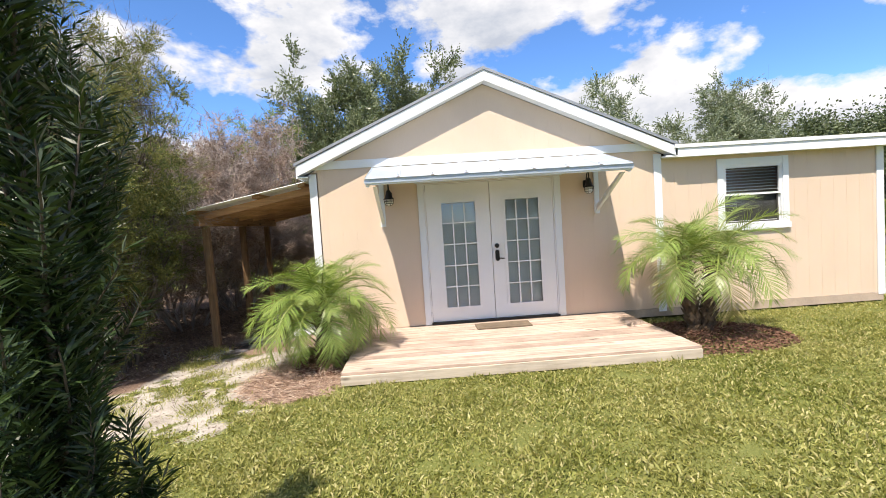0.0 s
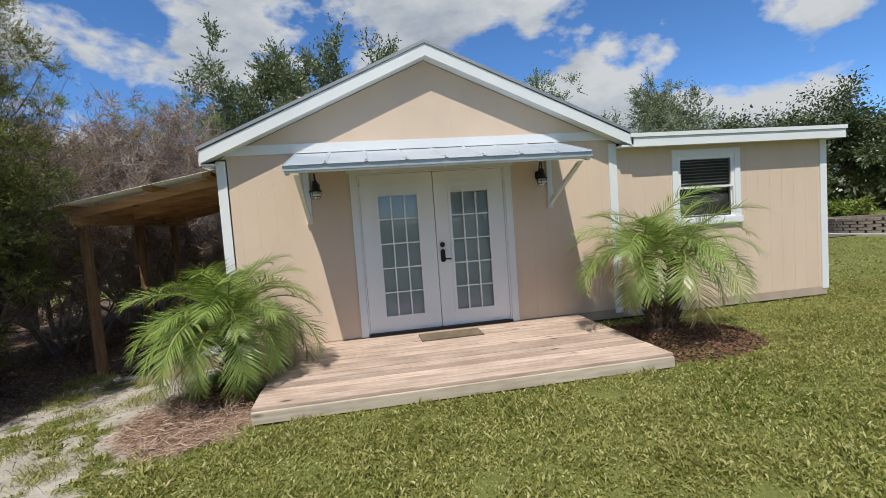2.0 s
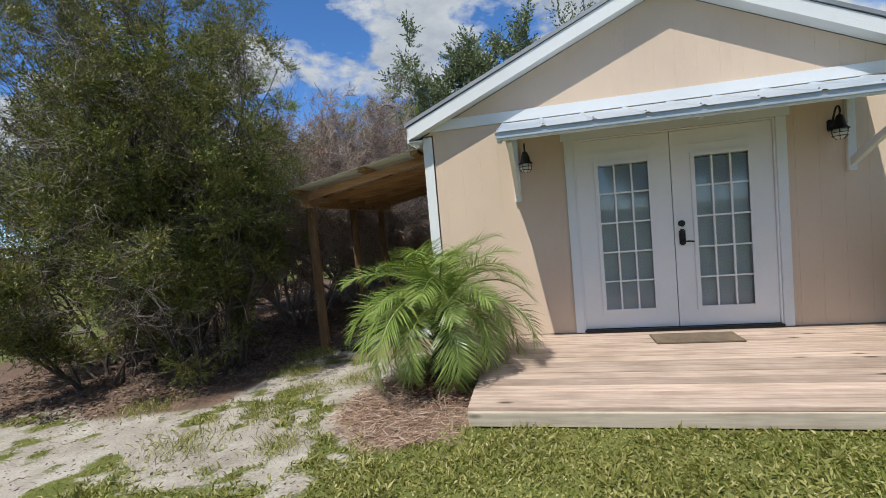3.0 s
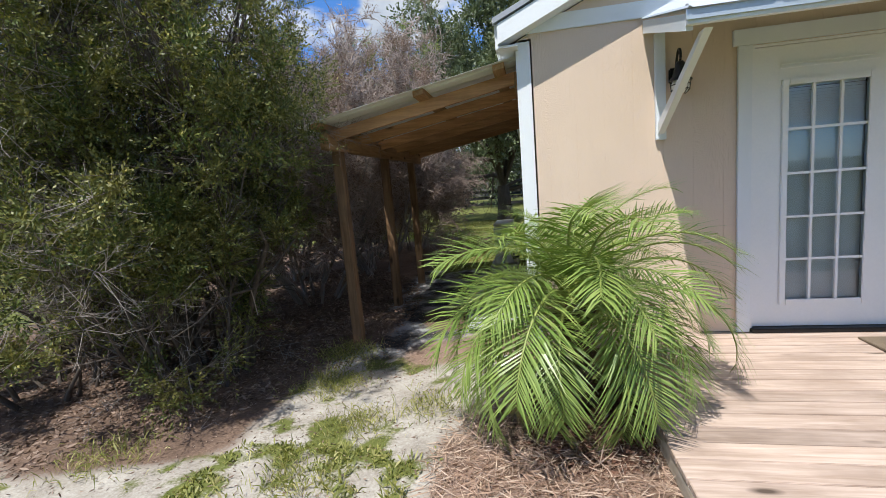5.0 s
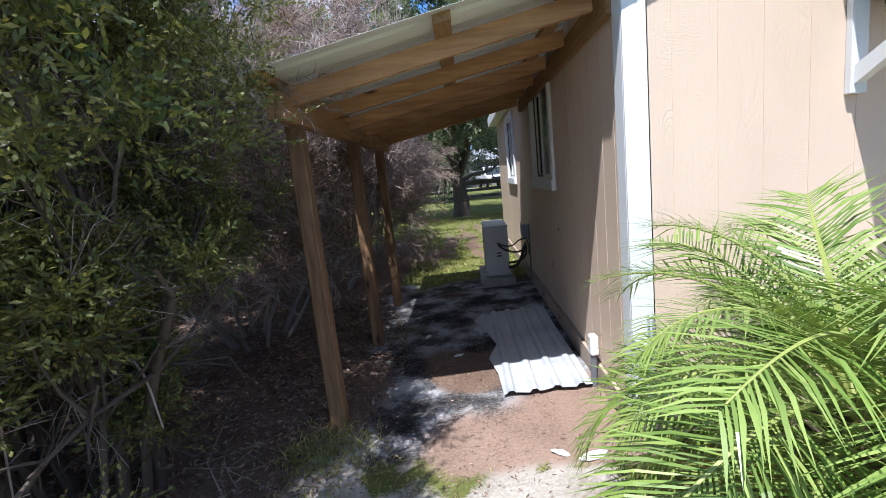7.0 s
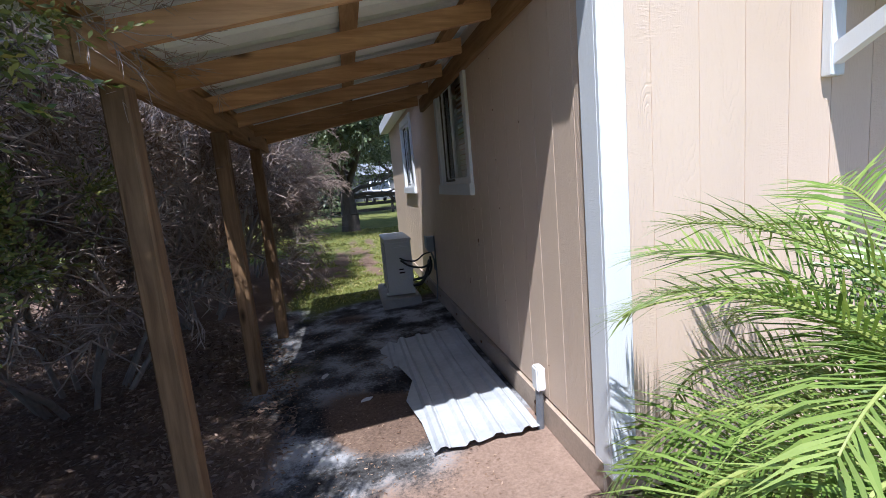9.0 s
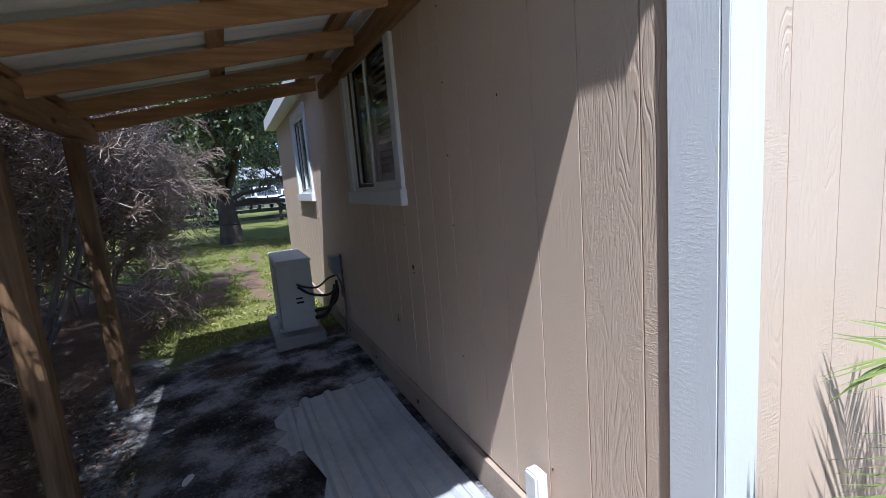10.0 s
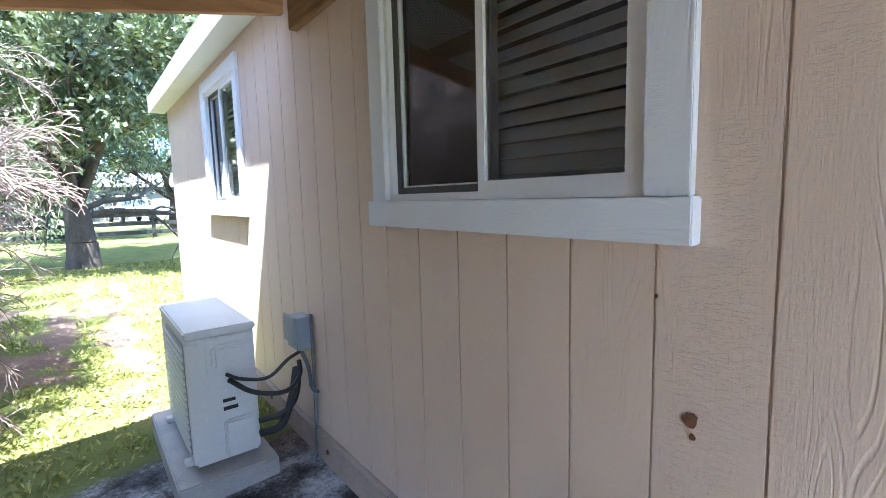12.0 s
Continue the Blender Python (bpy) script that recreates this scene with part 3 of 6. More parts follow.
# skirts under the siding
sk = structure("skirt_front", boxed(CX + 0.01, WX - 0.01, FY - 0.012, FY + 0.05, 0.03, Z0 - 0.004), M_SKIRT, "weathered beige skirt board under the front siding", "skirting")
ss = bmesh.new()
box(ss, CX - 0.022, CX + 0.05, FY + 0.05, BY, 0.0, Z0 - 0.012)
structure("skirt_side", ss, M_SKIRT, "weathered beige skirt board with bolt holes", "skirting")
for y in (7.35, 8.42, 9.25, 10.05, 10.9):
    vb = lathe(bmesh.new(), [(0.012, 0), (0.012, 0.006)], (0, 0, 0), 8)
    bolt = part("bolt", vb, M_RUST, bpy.data.objects["skirt_side"])
    bolt.matrix_basis = pose(CX - 0.022, y, 0.075, 0, -90, 0)

# corner boards, frieze, soffits
T = 0.019


def trim(name, bm, mat, label):
    return structure(name, bm, mat, label, "trim")


trim("trim_corner_front", boxed(CX - T, CX + 0.088, FY - T, FY - 0.001, 0.10, EAVE - 0.02, bev=0.002), M_TRIM, "white painted corner board")
trim("trim_corner_side", boxed(CX - T, CX - 0.001, FY, FY + 0.115, 0.10, EAVE - 0.06, bev=0.002), M_TRIM, "white rough-sawn corner board")
trim("trim_block_corner", boxed(RX - 0.11, RX + 0.005, FY - T, FY - 0.001, 0.10, EAVE - 0.02, bev=0.002), M_TRIM, "white painted corner board between block and wing")
trim("trim_wing_corner", boxed(WX - 0.095, WX + T, FY - T, FY - 0.001, 0.12, 2.40, bev=0.002), M_TRIM, "white painted corner board at the wing's end")
trim("trim_frieze", boxed(CX - T, RX, FY - T, FY - 0.001, 2.485, 2.60, bev=0.002), M_TRIM_X, "white board across the foot of the gable")

# ---- house: roof ----
OV = 0.165                              # overhang
roof = holder("roof", (AX, 10.0, APEX), "low gabled roof with grey metal edging and white boards", "roof", kind="structure")
for sgn, xe in ((-1, CX - 0.14), (1, RX + 0.14)):
    ze = gable(xe)
    out = [(AX, APEX + 0.17), (xe, ze + 0.17), (xe, ze + 0.05), (AX, APEX + 0.05)]
    part("roof_slope", prism(bmesh.new(), out, FY - OV + 0.02, BY + OV), M_ROOFING, roof)
    part("drip_edge", prism(bmesh.new(), [(AX, APEX + 0.195), (xe - sgn * -0.03, ze + 0.185), (xe - sgn * -0.03, ze + 0.145), (AX, APEX + 0.155)], FY - OV - 0.025, FY - OV + 0.019), M_ROOFING, roof)
    part("barge_board", prism(bmesh.new(), [(AX, APEX + 0.153), (xe, ze + 0.143), (xe, ze + 0.005), (AX, APEX + 0.005)], FY - OV - 0.012, FY - OV + 0.012), M_TRIM_X, roof, "white painted barge board")
    part("rake_soffit", prism(bmesh.new(), [(AX, APEX + 0.045), (xe, ze + 0.045), (xe, ze + 0.008), (AX, APEX + 0.008)], FY - OV + 0.014, FY + 0.0), M_TRIM_X, roof)
    part("eave_fascia", boxed(min(xe, xe + sgn * 0.02), max(xe, xe + sgn * 0.02), FY - OV + 0.02, BY + OV, ze - 0.02, ze + 0.15), M_TRIM_Y, roof, "white eave fascia")
    part("eave_soffit", boxed(*sorted((xe, (CX if sgn < 0 else RX))), FY - OV + 0.02, BY + OV, ze - 0.015, ze + 0.0), M_TRIM_Y, roof)
wing_roof = holder("wing_roof", (5.0, 8.5, 2.5), "nearly flat wing roof with a white fascia", "roof", kind="structure")
part("roof_slope", prism(bmesh.new(), [(FY - OV, 2.49), (11.2, 2.75), (11.2, 2.67), (FY - OV, 2.41)], RX + 0.17, WX + 0.17, "x"), M_ROOFING, wing_roof)
part("fascia", boxed(RX + 0.17, WX + 0.17, FY - OV - 0.02, FY - OV - 0.001, 2.35, 2.475), M_TRIM_X, wing_roof, "white painted fascia")
part("drip_edge", boxed(RX + 0.12, WX + 0.185, FY - OV - 0.035, FY - OV - 0.003, 2.478, 2.53), M_TRIM_X, wing_roof)
part("soffit", boxed(RX + 0.002, WX + 0.15, FY - OV, FY - 0.001, 2.36, 2.385), M_TRIM_X, wing_roof)
part("end_fascia", prism(bmesh.new(), [(FY - OV, 2.48), (11.2, 2.74), (11.2, 2.6), (FY - OV, 2.35)], WX + 0.172, WX + 0.19, "x"), M_TRIM_Y, wing_roof)


# ---- windows ----
def blinds(parent, x0, x1, y, z0, z1, step=0.048, tilt=0.018):
    z = z0
    while z < z1:
        bm = bmesh.new()
        vs = [bm.verts.new(p) for p in ((x0, y - 0.018, z - tilt), (x1, y - 0.018, z - tilt), (x1, y + 0.018, z + tilt), (x0, y + 0.018, z + tilt),
                                        (x0, y - 0.018, z - tilt + 0.003), (x1, y - 0.018, z - tilt + 0.003), (x1, y + 0.018, z + tilt + 0.003), (x0, y + 0.018, z + tilt + 0.003))]
        for f in ((3, 2, 1, 0), (4, 5, 6, 7), (0, 1, 5, 4), (2, 3, 7, 6), (1, 2, 6, 5), (3, 0, 4, 7)):
            bm.faces.new([vs[i] for i in f])
        part("blind_slat", bm, M_BLIND, parent, local=True)
        z += step


def window(name, label, place, w, h, sliding, sill_ext=0.0, blind_low=None, tilt=0.0212):
    """A white vinyl window with flat board casing, built round its opening's middle; it faces -y before place."""
    win = holder(name, (0, 0, 0), label, "window", kind="structure")
    win.matrix_basis = place
    c, t = 0.09, 0.024
    hw, hh = w / 2, h / 2
    part("casing", boxed(-hw - c, -hw, -t, -0.001, -hh, hh + c, bev=0.002), M_TRIM, win, local=True)
    part("casing", boxed(hw, hw + c, -t, -0.001, -hh, hh + c, bev=0.002), M_TRIM, win, local=True)
    part("casing", boxed(-hw + 0.001, hw - 0.001, -t + 0.002, -0.001, hh, hh + c - 0.001, bev=0.002), M_TRIM_X, win, local=True)
    part("window_sill", boxed(-hw - c - sill_ext, hw + c + sill_ext, -t - 0.016, -0.001, -hh - c, -hh - 0.001, bev=0.003), M_TRIM_X, win, local=True)
    f = 0.022
    bm = bmesh.new()
    for b in ((-hw + 0.001, -hw + f, -hh, hh), (hw - f, hw - 0.001, -hh, hh), (-hw + f, hw - f, hh - f, hh), (-hw + f, hw - f, -hh, -hh + f)):
        box(bm, b[0], b[1], -0.006, 0.07, b[2], b[3])
    part("window_frame", bm, M_VINYL, win, local=True)
    iw, ih, s = hw - f, hh - f, 0.028
    if sliding:
        panes = ((-iw, 0.016, -ih, ih, 0.038, True), (-0.016, iw, -ih, ih, 0.010, False))
    else:
        panes = ((-iw, iw, -0.016, ih, 0.010, False), (-iw, iw, -ih, 0.016, 0.038, True))
    for x0, x1, z0, z1, y, screened in panes:
        bm = bmesh.new()
        for b in ((x0, x0 + s, z0, z1), (x1 - s, x1, z0, z1), (x0 + s, x1 - s, z1 - s, z1), (x0 + s, x1 - s, z0, z0 + s)):
            box(bm, b[0], b[1], y - 0.012, y + 0.012, b[2], b[3])
        sash = part("sash", bm, M_VINYL, win, local=True)
        pane = part("pane", sheet_pane(x0 + s, x1 - s, y, z0 + s, z1 - s), M_GLASS, sash, "clear window glass", local=True)
        pane.visible_shadow = False
        if screened:
            part("insect_screen", boxed(x0 + s, x1 - s, y + 0.006, y + 0.009, z0 + s, z1 - s), M_SCREEN, sash, "dark insect screen", local=True)
            bm = bmesh.new()
            e = 0.022
            for b in ((x0 + 0.002, x0 + e, z0, z1), (x1 - e - 0.03, x1 - 0.03, z0, z1), (x0 + e, x1 - e - 0.03, z1 - e, z1), (x0 + e, x1 - e - 0.03, z0, z0 + e)):
                box(bm, b[0], b[1], y - 0.024, y - 0.0125, b[2], b[3])
            part("screen_frame", bm, M_BRONZE, win, "dark bronze screen frame", local=True)
    bl = part("blind", boxed(-iw, iw, 0.064, 0.10, ih - 0.03, ih), M_BLIND, win, "white venetian blind", local=True)
    low = -ih + 0.02 if blind_low is None else blind_low
    blinds(bl, -iw + 0.01, iw - 0.01, 0.082, low, ih - 0.04, 0.044, tilt)
    return win


def window_at(name, label, hole, front, **k):
    a, b, z0, z1 = hole
    if front:
        place = pose((a + b) / 2, FY, (z0 + z1) / 2)
    else:
        place = pose(CX, (a + b) / 2, (z0 + z1) / 2, 0, 0, -90)
    return window(name, label, place, b - a, z1 - z0, **k)


window_at("window_1", "white single-hung window with a half-raised blind behind it", WING_WIN, True, sliding=False, sill_ext=0.012, blind_low=-0.16, tilt=0.007)
window_at("window_2", "white sliding window with flat casing beside the lean-to", NEAR_WIN, False, sliding=True, sill_ext=0.012)
window_at("window_3", "white sliding window near the far end of the side wall", FAR_WIN, False, sliding=True, sill_ext=0.02)

# ---- french doors ----
door = holder("door_1", (0.745, FY, Z0), "closed white french doors with gridded glass and blinds", "door", kind="structure")
part("casing", boxed(-0.295, -0.205, FY - 0.026, FY - 0.001, 0.15, 2.206, bev=0.003), M_TRIM, door)
part("casing", boxed(1.692, 1.785, FY - 0.026, FY - 0.001, 0.15, 2.206, bev=0.003), M_TRIM, door)
part("head_casing", boxed(-0.325, 1.815, FY - 0.030, FY - 0.001, 2.208, 2.315, bev=0.003), M_TRIM_X, door)
bm = bmesh.new()
box(bm, -0.203, -0.186, FY - 0.012, FY + 0.10, 0.17, 2.203)
box(bm, 1.673, 1.690, FY - 0.012, FY + 0.10, 0.17, 2.203)
box(bm, -0.186, 1.673, FY - 0.012, FY + 0.10, 2.188, 2.203)
part("door_frame", bm, M_DOOR, door)
part("threshold", boxed(-0.2, 1.69, FY - 0.05, FY + 0.1, 0.150, 0.178, bev=0.004), M_BLACK, door, "dark metal threshold")
for x0, gx0, gx1, hinge in ((-0.183, 0.025, 0.535, -1), (0.748, 0.955, 1.465, 1)):
    x1 = x0 + 0.923
    z0, z1, g0, g1 = 0.182, 2.184, 0.375, 1.925
    bm = bmesh.new()
    for b in ((x0, gx0, z0, z1), (gx1, x1, z0, z1), (gx0, gx1, g1, z1), (gx0, gx1, z0, g0)):
        box(bm, b[0], b[1], FY + 0.012, FY + 0.052, b[2], b[3])
    leaf = part("door_leaf", bm, M_DOOR, door, "white painted door leaf")
    e = 0.03
    bm = bmesh.new()
    for b in ((gx0 - e, gx0 + 0.012, g0 - e, g1 + e), (gx1 - 0.012, gx1 + e, g0 - e, g1 + e), (gx0 + 0.012, gx1 - 0.012, g1 - 0.012, g1 + e), (gx0 + 0.012, gx1 - 0.012, g0 - e, g0 + 0.012)):
        box(bm, b[0], b[1], FY - 0.003, FY + 0.011, b[2], b[3], bev=0.004)
    part("glazing_bead", bm, M_DOOR, leaf)
    for k in range(2):
        xx = gx0 + (gx1 - gx0) * (k + 1) / 3
        part("glazing_bar", boxed(xx - 0.009, xx + 0.009, FY + 0.004, FY + 0.024, g0, g1), M_DOOR, leaf)
    for k in range(4):
        zz = g0 + (g1 - g0) * (k + 1) / 5
        part("glazing_bar", boxed(gx0, gx1, FY + 0.006, FY + 0.022, zz - 0.009, zz + 0.009), M_DOOR, leaf)
    pane = part("pane", sheet_pane(gx0, gx1, FY + 0.027, g0, g1), M_GLASS, leaf, "clear door glass")
    pane.visible_shadow = False
    # raised panel lines over the glass
    bm = bmesh.new()
    for zz in (2.035, 2.062):
        box(bm, gx0 - 0.04, gx1 + 0.04, FY + 0.004, FY + 0.011, zz - 0.006, zz + 0.006, bev=0.002)
    part("panel_moulding", bm, M_DOOR, leaf)
    # slatted blind behind the pane
    bl = part("blind", boxed(gx0, gx1, FY + 0.062, FY + 0.085, g1 - 0.02, g1 + 0.01), M_BLIND, leaf, "pale venetian blind behind the glass")
    zz = g0 - 0.005
    sv = []
    while zz < g1 - 0.02:
        sv.append(zz)
        zz += 0.022
    sv = np.array(sv)
    v = np.stack([np.stack([np.full_like(sv, xx), np.full_like(sv, yy), sv + dz], 1) for xx, yy, dz in
                  ((gx0 - 0.01, FY + 0.066, -0.011), (gx1 + 0.01, FY + 0.066, -0.011), (gx1 + 0.01, FY + 0.078, 0.0115), (gx0 - 0.01, FY + 0.078, 0.0115))], 1).reshape(-1, 3)
    fast_mesh("slats", v, np.arange(len(v)).reshape(-1, 4), M_BLIND, leaf)
    if hinge > 0:
        lock = part("door_handle", boxed(0.785, 0.845, FY - 0.018, FY + 0.011, 1.02, 1.185, bev=0.012), M_BLACK, leaf, "black keypad lock plate")
        kn = lathe(bmesh.new(), [(0.032, 0), (0.033, 0.02), (0.026, 0.032)], (0, 0, 0), 20)
        ob = part("deadbolt", kn, M_BLACK, leaf, "round black deadbolt")
        ob.matrix_basis = pose(0.815, FY + 0.011, 1.245, 90, 0, 0)
        part("lever", tube(bmesh.new(), smooth_line([(0.815, FY - 0.015, 1.06), (0.822, FY - 0.05, 1.06), (0.86, FY - 0.055, 1.062), (0.91, FY - 0.05, 1.055)], 4), 0.009), M_BLACK, leaf, "black lever")
    else:
        for zz in (0.38, 1.15, 1.98):
            part("hinge", boxed(x0 - 0.004, x0 + 0.006, FY - 0.004, FY + 0.011, zz - 0.045, zz + 0.045, bev=0.002), M_VINYL, leaf)

# ---- awning over the doors ----
aw = holder("awning", (0.75, FY, 2.3), "ribbed pale metal door awning on white timber brackets", "awning")
AX0, AX1, AY, AZT, AZF = -0.925, 2.43, 5.62, 2.475, 2.215
bm = bmesh.new()
n = 17
prof = []
for i in range(n):
    x = AX0 + (AX1 - AX0) * i / (n - 1)
    for dx, dz in ((-0.026, 0), (-0.012, 0.011), (0.012, 0.011), (0.026, 0)):
        xx = min(max(x + dx, AX0), AX1)
        prof.append((xx, dz if i % 2 == 0 else 0.0))
prof = [p for i, p in enumerate(prof) if i == 0 or p[0] > prof[i - 1][0] + 1e-5]
top = [bm.verts.new((x, FY - 0.021, AZT + dz)) for x, dz in prof]
bot = [bm.verts.new((x, AY - 0.03, AZF + dz - 0.004)) for x, dz in prof]
for i in range(len(top) - 1):
    bm.faces.new((top[i], bot[i], bot[i + 1], top[i + 1]))
g = bmesh.ops.extrude_face_region(bm, geom=bm.faces[:])
for v in [e for e in g["geom"] if isinstance(e, bmesh.types.BMVert)]:
    v.co.z -= 0.002
bmesh.ops.recalc_face_normals(bm, faces=bm.faces[:])
part("metal_sheet", bm, M_AWNING, aw, "ribbed galvanised sheet")
part("front_board", boxed(AX0 + 0.01, AX1 - 0.01, AY, AY + 0.038, AZF - 0.078, AZF - 0.008, bev=0.002), M_TRIM_X, aw)
part("flashing", boxed(AX0, AX1, AY - 0.014, AY - 0.002, AZF - 0.058, AZF - 0.006), M_AWNING, aw)
for sx in (AX0 + 0.01, AX1 - 0.048, 0.73):
    part("side_rail", prism(bmesh.new(), [(AY + 0.04, AZF - 0.012), (FY - 0.022, AZT - 0.012), (FY - 0.022, AZT - 0.10), (AY + 0.04, AZF - 0.10)], sx, sx + 0.038, "x"), M_TRIM_Y, aw)
for sx in (-0.84, 2.28):
    part("wall_post", boxed(sx, sx + 0.07, FY - 0.040, FY - 0.001, 1.62, 2.36, bev=0.003), M_TRIM, aw)
    part("brace", prism(bmesh.new(), [(FY - 0.042, 1.66), (FY - 0.042, 1.74), (AY + 0.10, AZF - 0.10), (AY + 0.02, AZF - 0.10)], sx + 0.012, sx + 0.055, "x"), M_TRIM, aw)
for i in range(0, n, 2):
    x = AX0 + (AX1 - AX0) * i / (n - 1)
    part("screw", lathe(bmesh.new(), [(0.008, 0), (0.008, 0.006), (0.004, 0.009)], (min(max(x, AX0 + .02), AX1 - .02), AY + 0.04, AZF + 0.028), 8), M_ROOFING, aw)


# ---- wall lanterns ----
def lantern():
    ob = holder("wall_lantern", (0, 0, 0), "dark bronze gooseneck barn lantern with caged glass", "wall lamp", "lanterns beside the doors")
    part("wall_plate", boxed(-0.045, 0.045, -0.022, -0.001, -0.055, 0.055, bev=0.01), M_BLACK, ob, local=True)
    arm = smooth_line([(0, -0.02, 0.02), (0, -0.05, 0.10), (0, -0.085, 0.155), (0, -0.125, 0.15), (0, -0.135, 0.10), (0, -0.12, 0.075)], 6)
    part("gooseneck", tube(bmesh.new(), arm, 0.009), M_BLACK, ob, local=True)
    part("shade", lathe(bmesh.new(), [(0.02, 0.075), (0.03, 0.06), (0.042, 0.01), (0.055, -0.03), (0.075, -0.05), (0.075, -0.056), (0.05, -0.05)], (0, -0.125, 0), 24), M_BLACK, ob, local=True, smooth=True)
    # Opaque white jar: the pale reflection on clear glass is painted in.
    part("glass_jar", lathe(bmesh.new(), [(0.048, -0.052), (0.056, -0.075), (0.056, -0.11), (0.04, -0.135), (0.012, -0.142)], (0, -0.125, 0), 20), M_PVC, ob, "glass jar, coloured white for the reflection on clear glass", local=True, smooth=True)
    cage = bmesh.new()
    for zz, r in ((-0.085, 0.064), (-0.118, 0.06)):
        tube(cage, [(r * math.cos(a), -0.125 + r * math.sin(a), zz) for a in np.linspace(0, 2 * math.pi, 17)], 0.0035, 5)
    for k in range(6):
        a = k * math.pi / 3
        tube(cage, [(r * math.cos(a), -0.125 + r * math.sin(a), zz) for r, zz in ((0.07, -0.052), (0.064, -0.085), (0.06, -0.118), (0.03, -0.148))], 0.003, 5)
    part("wire_cage", cage, M_BLACK, ob, local=True)
    return ob


ln = lantern()
ln.matrix_basis = pose(-0.70, FY - 0.001, 2.06)
copy_thing(ln, pose(2.17, FY - 0.001, 2.06))

# ---- deck ----
deck = holder("deck", (0.7, 5.6, 0), "low weathered timber deck in front of the doors", "deck")
DX0, DX1, DY0, DY1, DZ = -1.19, 2.62, 4.63, 6.585, 0.142
nb = 14
bw = (DY1 - DY0) / nb
for k in range(nb):
    y0 = DY0 + k * bw
    part("deck_board", boxed(DX0 + rng.uniform(-0.004, 0.004), DX1 + rng.uniform(-0.004, 0.004), y0 + 0.0025, y0 + bw - 0.0025, DZ - 0.028, DZ + rng.uniform(-0.0015, 0.0015), bev=0.003), M_DECK, deck)
part("fascia_board", boxed(DX0, DX1, DY0 - 0.022, DY0 + 0.014, 0.012, DZ - 0.030, bev=0.003), M_DECKFACE, deck, "grey-brown front board")
part("side_board", boxed(DX0 + 0.002, DX0 + 0.036, DY0 + 0.016, DY1, 0.012, DZ - 0.030, bev=0.003), M_DECKFACE_Y, deck)
part("side_board", boxed(DX1 - 0.036, DX1 - 0.002, DY0 + 0.016, DY1, 0.012, DZ - 0.030, bev=0.003), M_DECKFACE_Y, deck)
for k in range(8):
    x = DX0 + 0.3 + k * 0.46
    part("joist", boxed(x, x + 0.038, DY0 + 0.02, DY1 - 0.02, -0.02, DZ - 0.030), M_DECKFACE_Y, deck)
door_mat = tagged(part("door_mat", boxed(0.40, 1.165, 6.09, 6.42, DZ + 0.002, DZ + 0.016, bev=0.004), M_MAT), "flat brown coir door mat on the deck", "door mat")

# ---- lean-to ----
lean = holder("lean_to", (-2.7, 8.4, 0), "open lean-to of brown timber posts and rafters under metal sheets", "lean-to")
LY0, LY1 = 6.79, 10.28
ZW, ZL, LX = 2.355, 2.01, -3.66         # roof underside at the wall and at the outer edge


def under(x):
    return ZW + (ZL - ZW) * (CX - x) / (CX - LX)


for k, y in enumerate((7.08, 8.48, 9.80)):
    zt = under(-3.5) - 0.235
    bm = bmesh.new()
    lean_x = (0.035, 0.02, 0.03)[k]
    r0, r1 = 0.050, 0.047
    rings = []
    for j in range(9):
        z = -0.12 + (zt + 0.12) * j / 8
        cx = -3.515 + lean_x * (z / 2.0) * -0.6
        r = r0 + (r1 - r0) * j / 8
        q = r * 0.82
        rings.append([bm.verts.new((cx + a, y + b, z)) for a, b in ((-r, -q), (-q, -r), (q, -r), (r, -q), (r, q), (q, r), (-q, r), (-r, q))])
    for a, b in zip(rings, rings[1:]):
        for i in range(8):
            bm.faces.new((a[i], a[(i + 1) % 8], b[(i + 1) % 8], b[i]))
    bm.faces.new(rings[-1])
    bm.faces.new(rings[0][::-1])
    part("post", bm, M_POST, lean, "square brown post")
zb = under(-3.5) - 0.09
part("beam", boxed(-3.56, -3.522, LY0 - 0.02, LY1, zb - 0.14, zb, bev=0.003), M_PURLIN, lean)
part("beam", boxed(-3.518, -3.48, LY0 - 0.02, LY1, zb - 0.14, zb, bev=0.003), M_PURLIN, lean)
part("ledger", boxed(CX - 0.042, CX - 0.001, FY + 0.12, LY1 - 0.1, under(CX) - 0.235, under(CX) - 0.10, bev=0.003), M_PURLIN, lean)
for k in range(6):
    y = LY0 + 0.14 + k * (LY1 - LY0 - 0.16 - 0.038) / 5
    out = [(CX - 0.045 if k else CX - 0.03, under(CX) - 0.048), (LX + 0.06, under(LX + 0.06) - 0.048), (LX + 0.06, under(LX + 0.06) - 0.148), (CX - 0.045 if k else CX - 0.03, under(CX) - 0.148)]
    part("rafter", prism(bmesh.new(), out, y, y + 0.038), M_RAFTER, lean)
for x in (CX - 0.16, -2.62, -3.56):
    s = (ZL - ZW) / (LX - CX)
    out = [(x - 0.045, under(x - 0.045) - 0.002), (x + 0.045, under(x + 0.045) - 0.002), (x + 0.045, under(x + 0.045) - 0.046), (x - 0.045, under(x - 0.045) - 0.046)]
    part("purlin", prism(bmesh.new(), out, 6.68, LY1 + 0.01), M_PURLIN, lean)


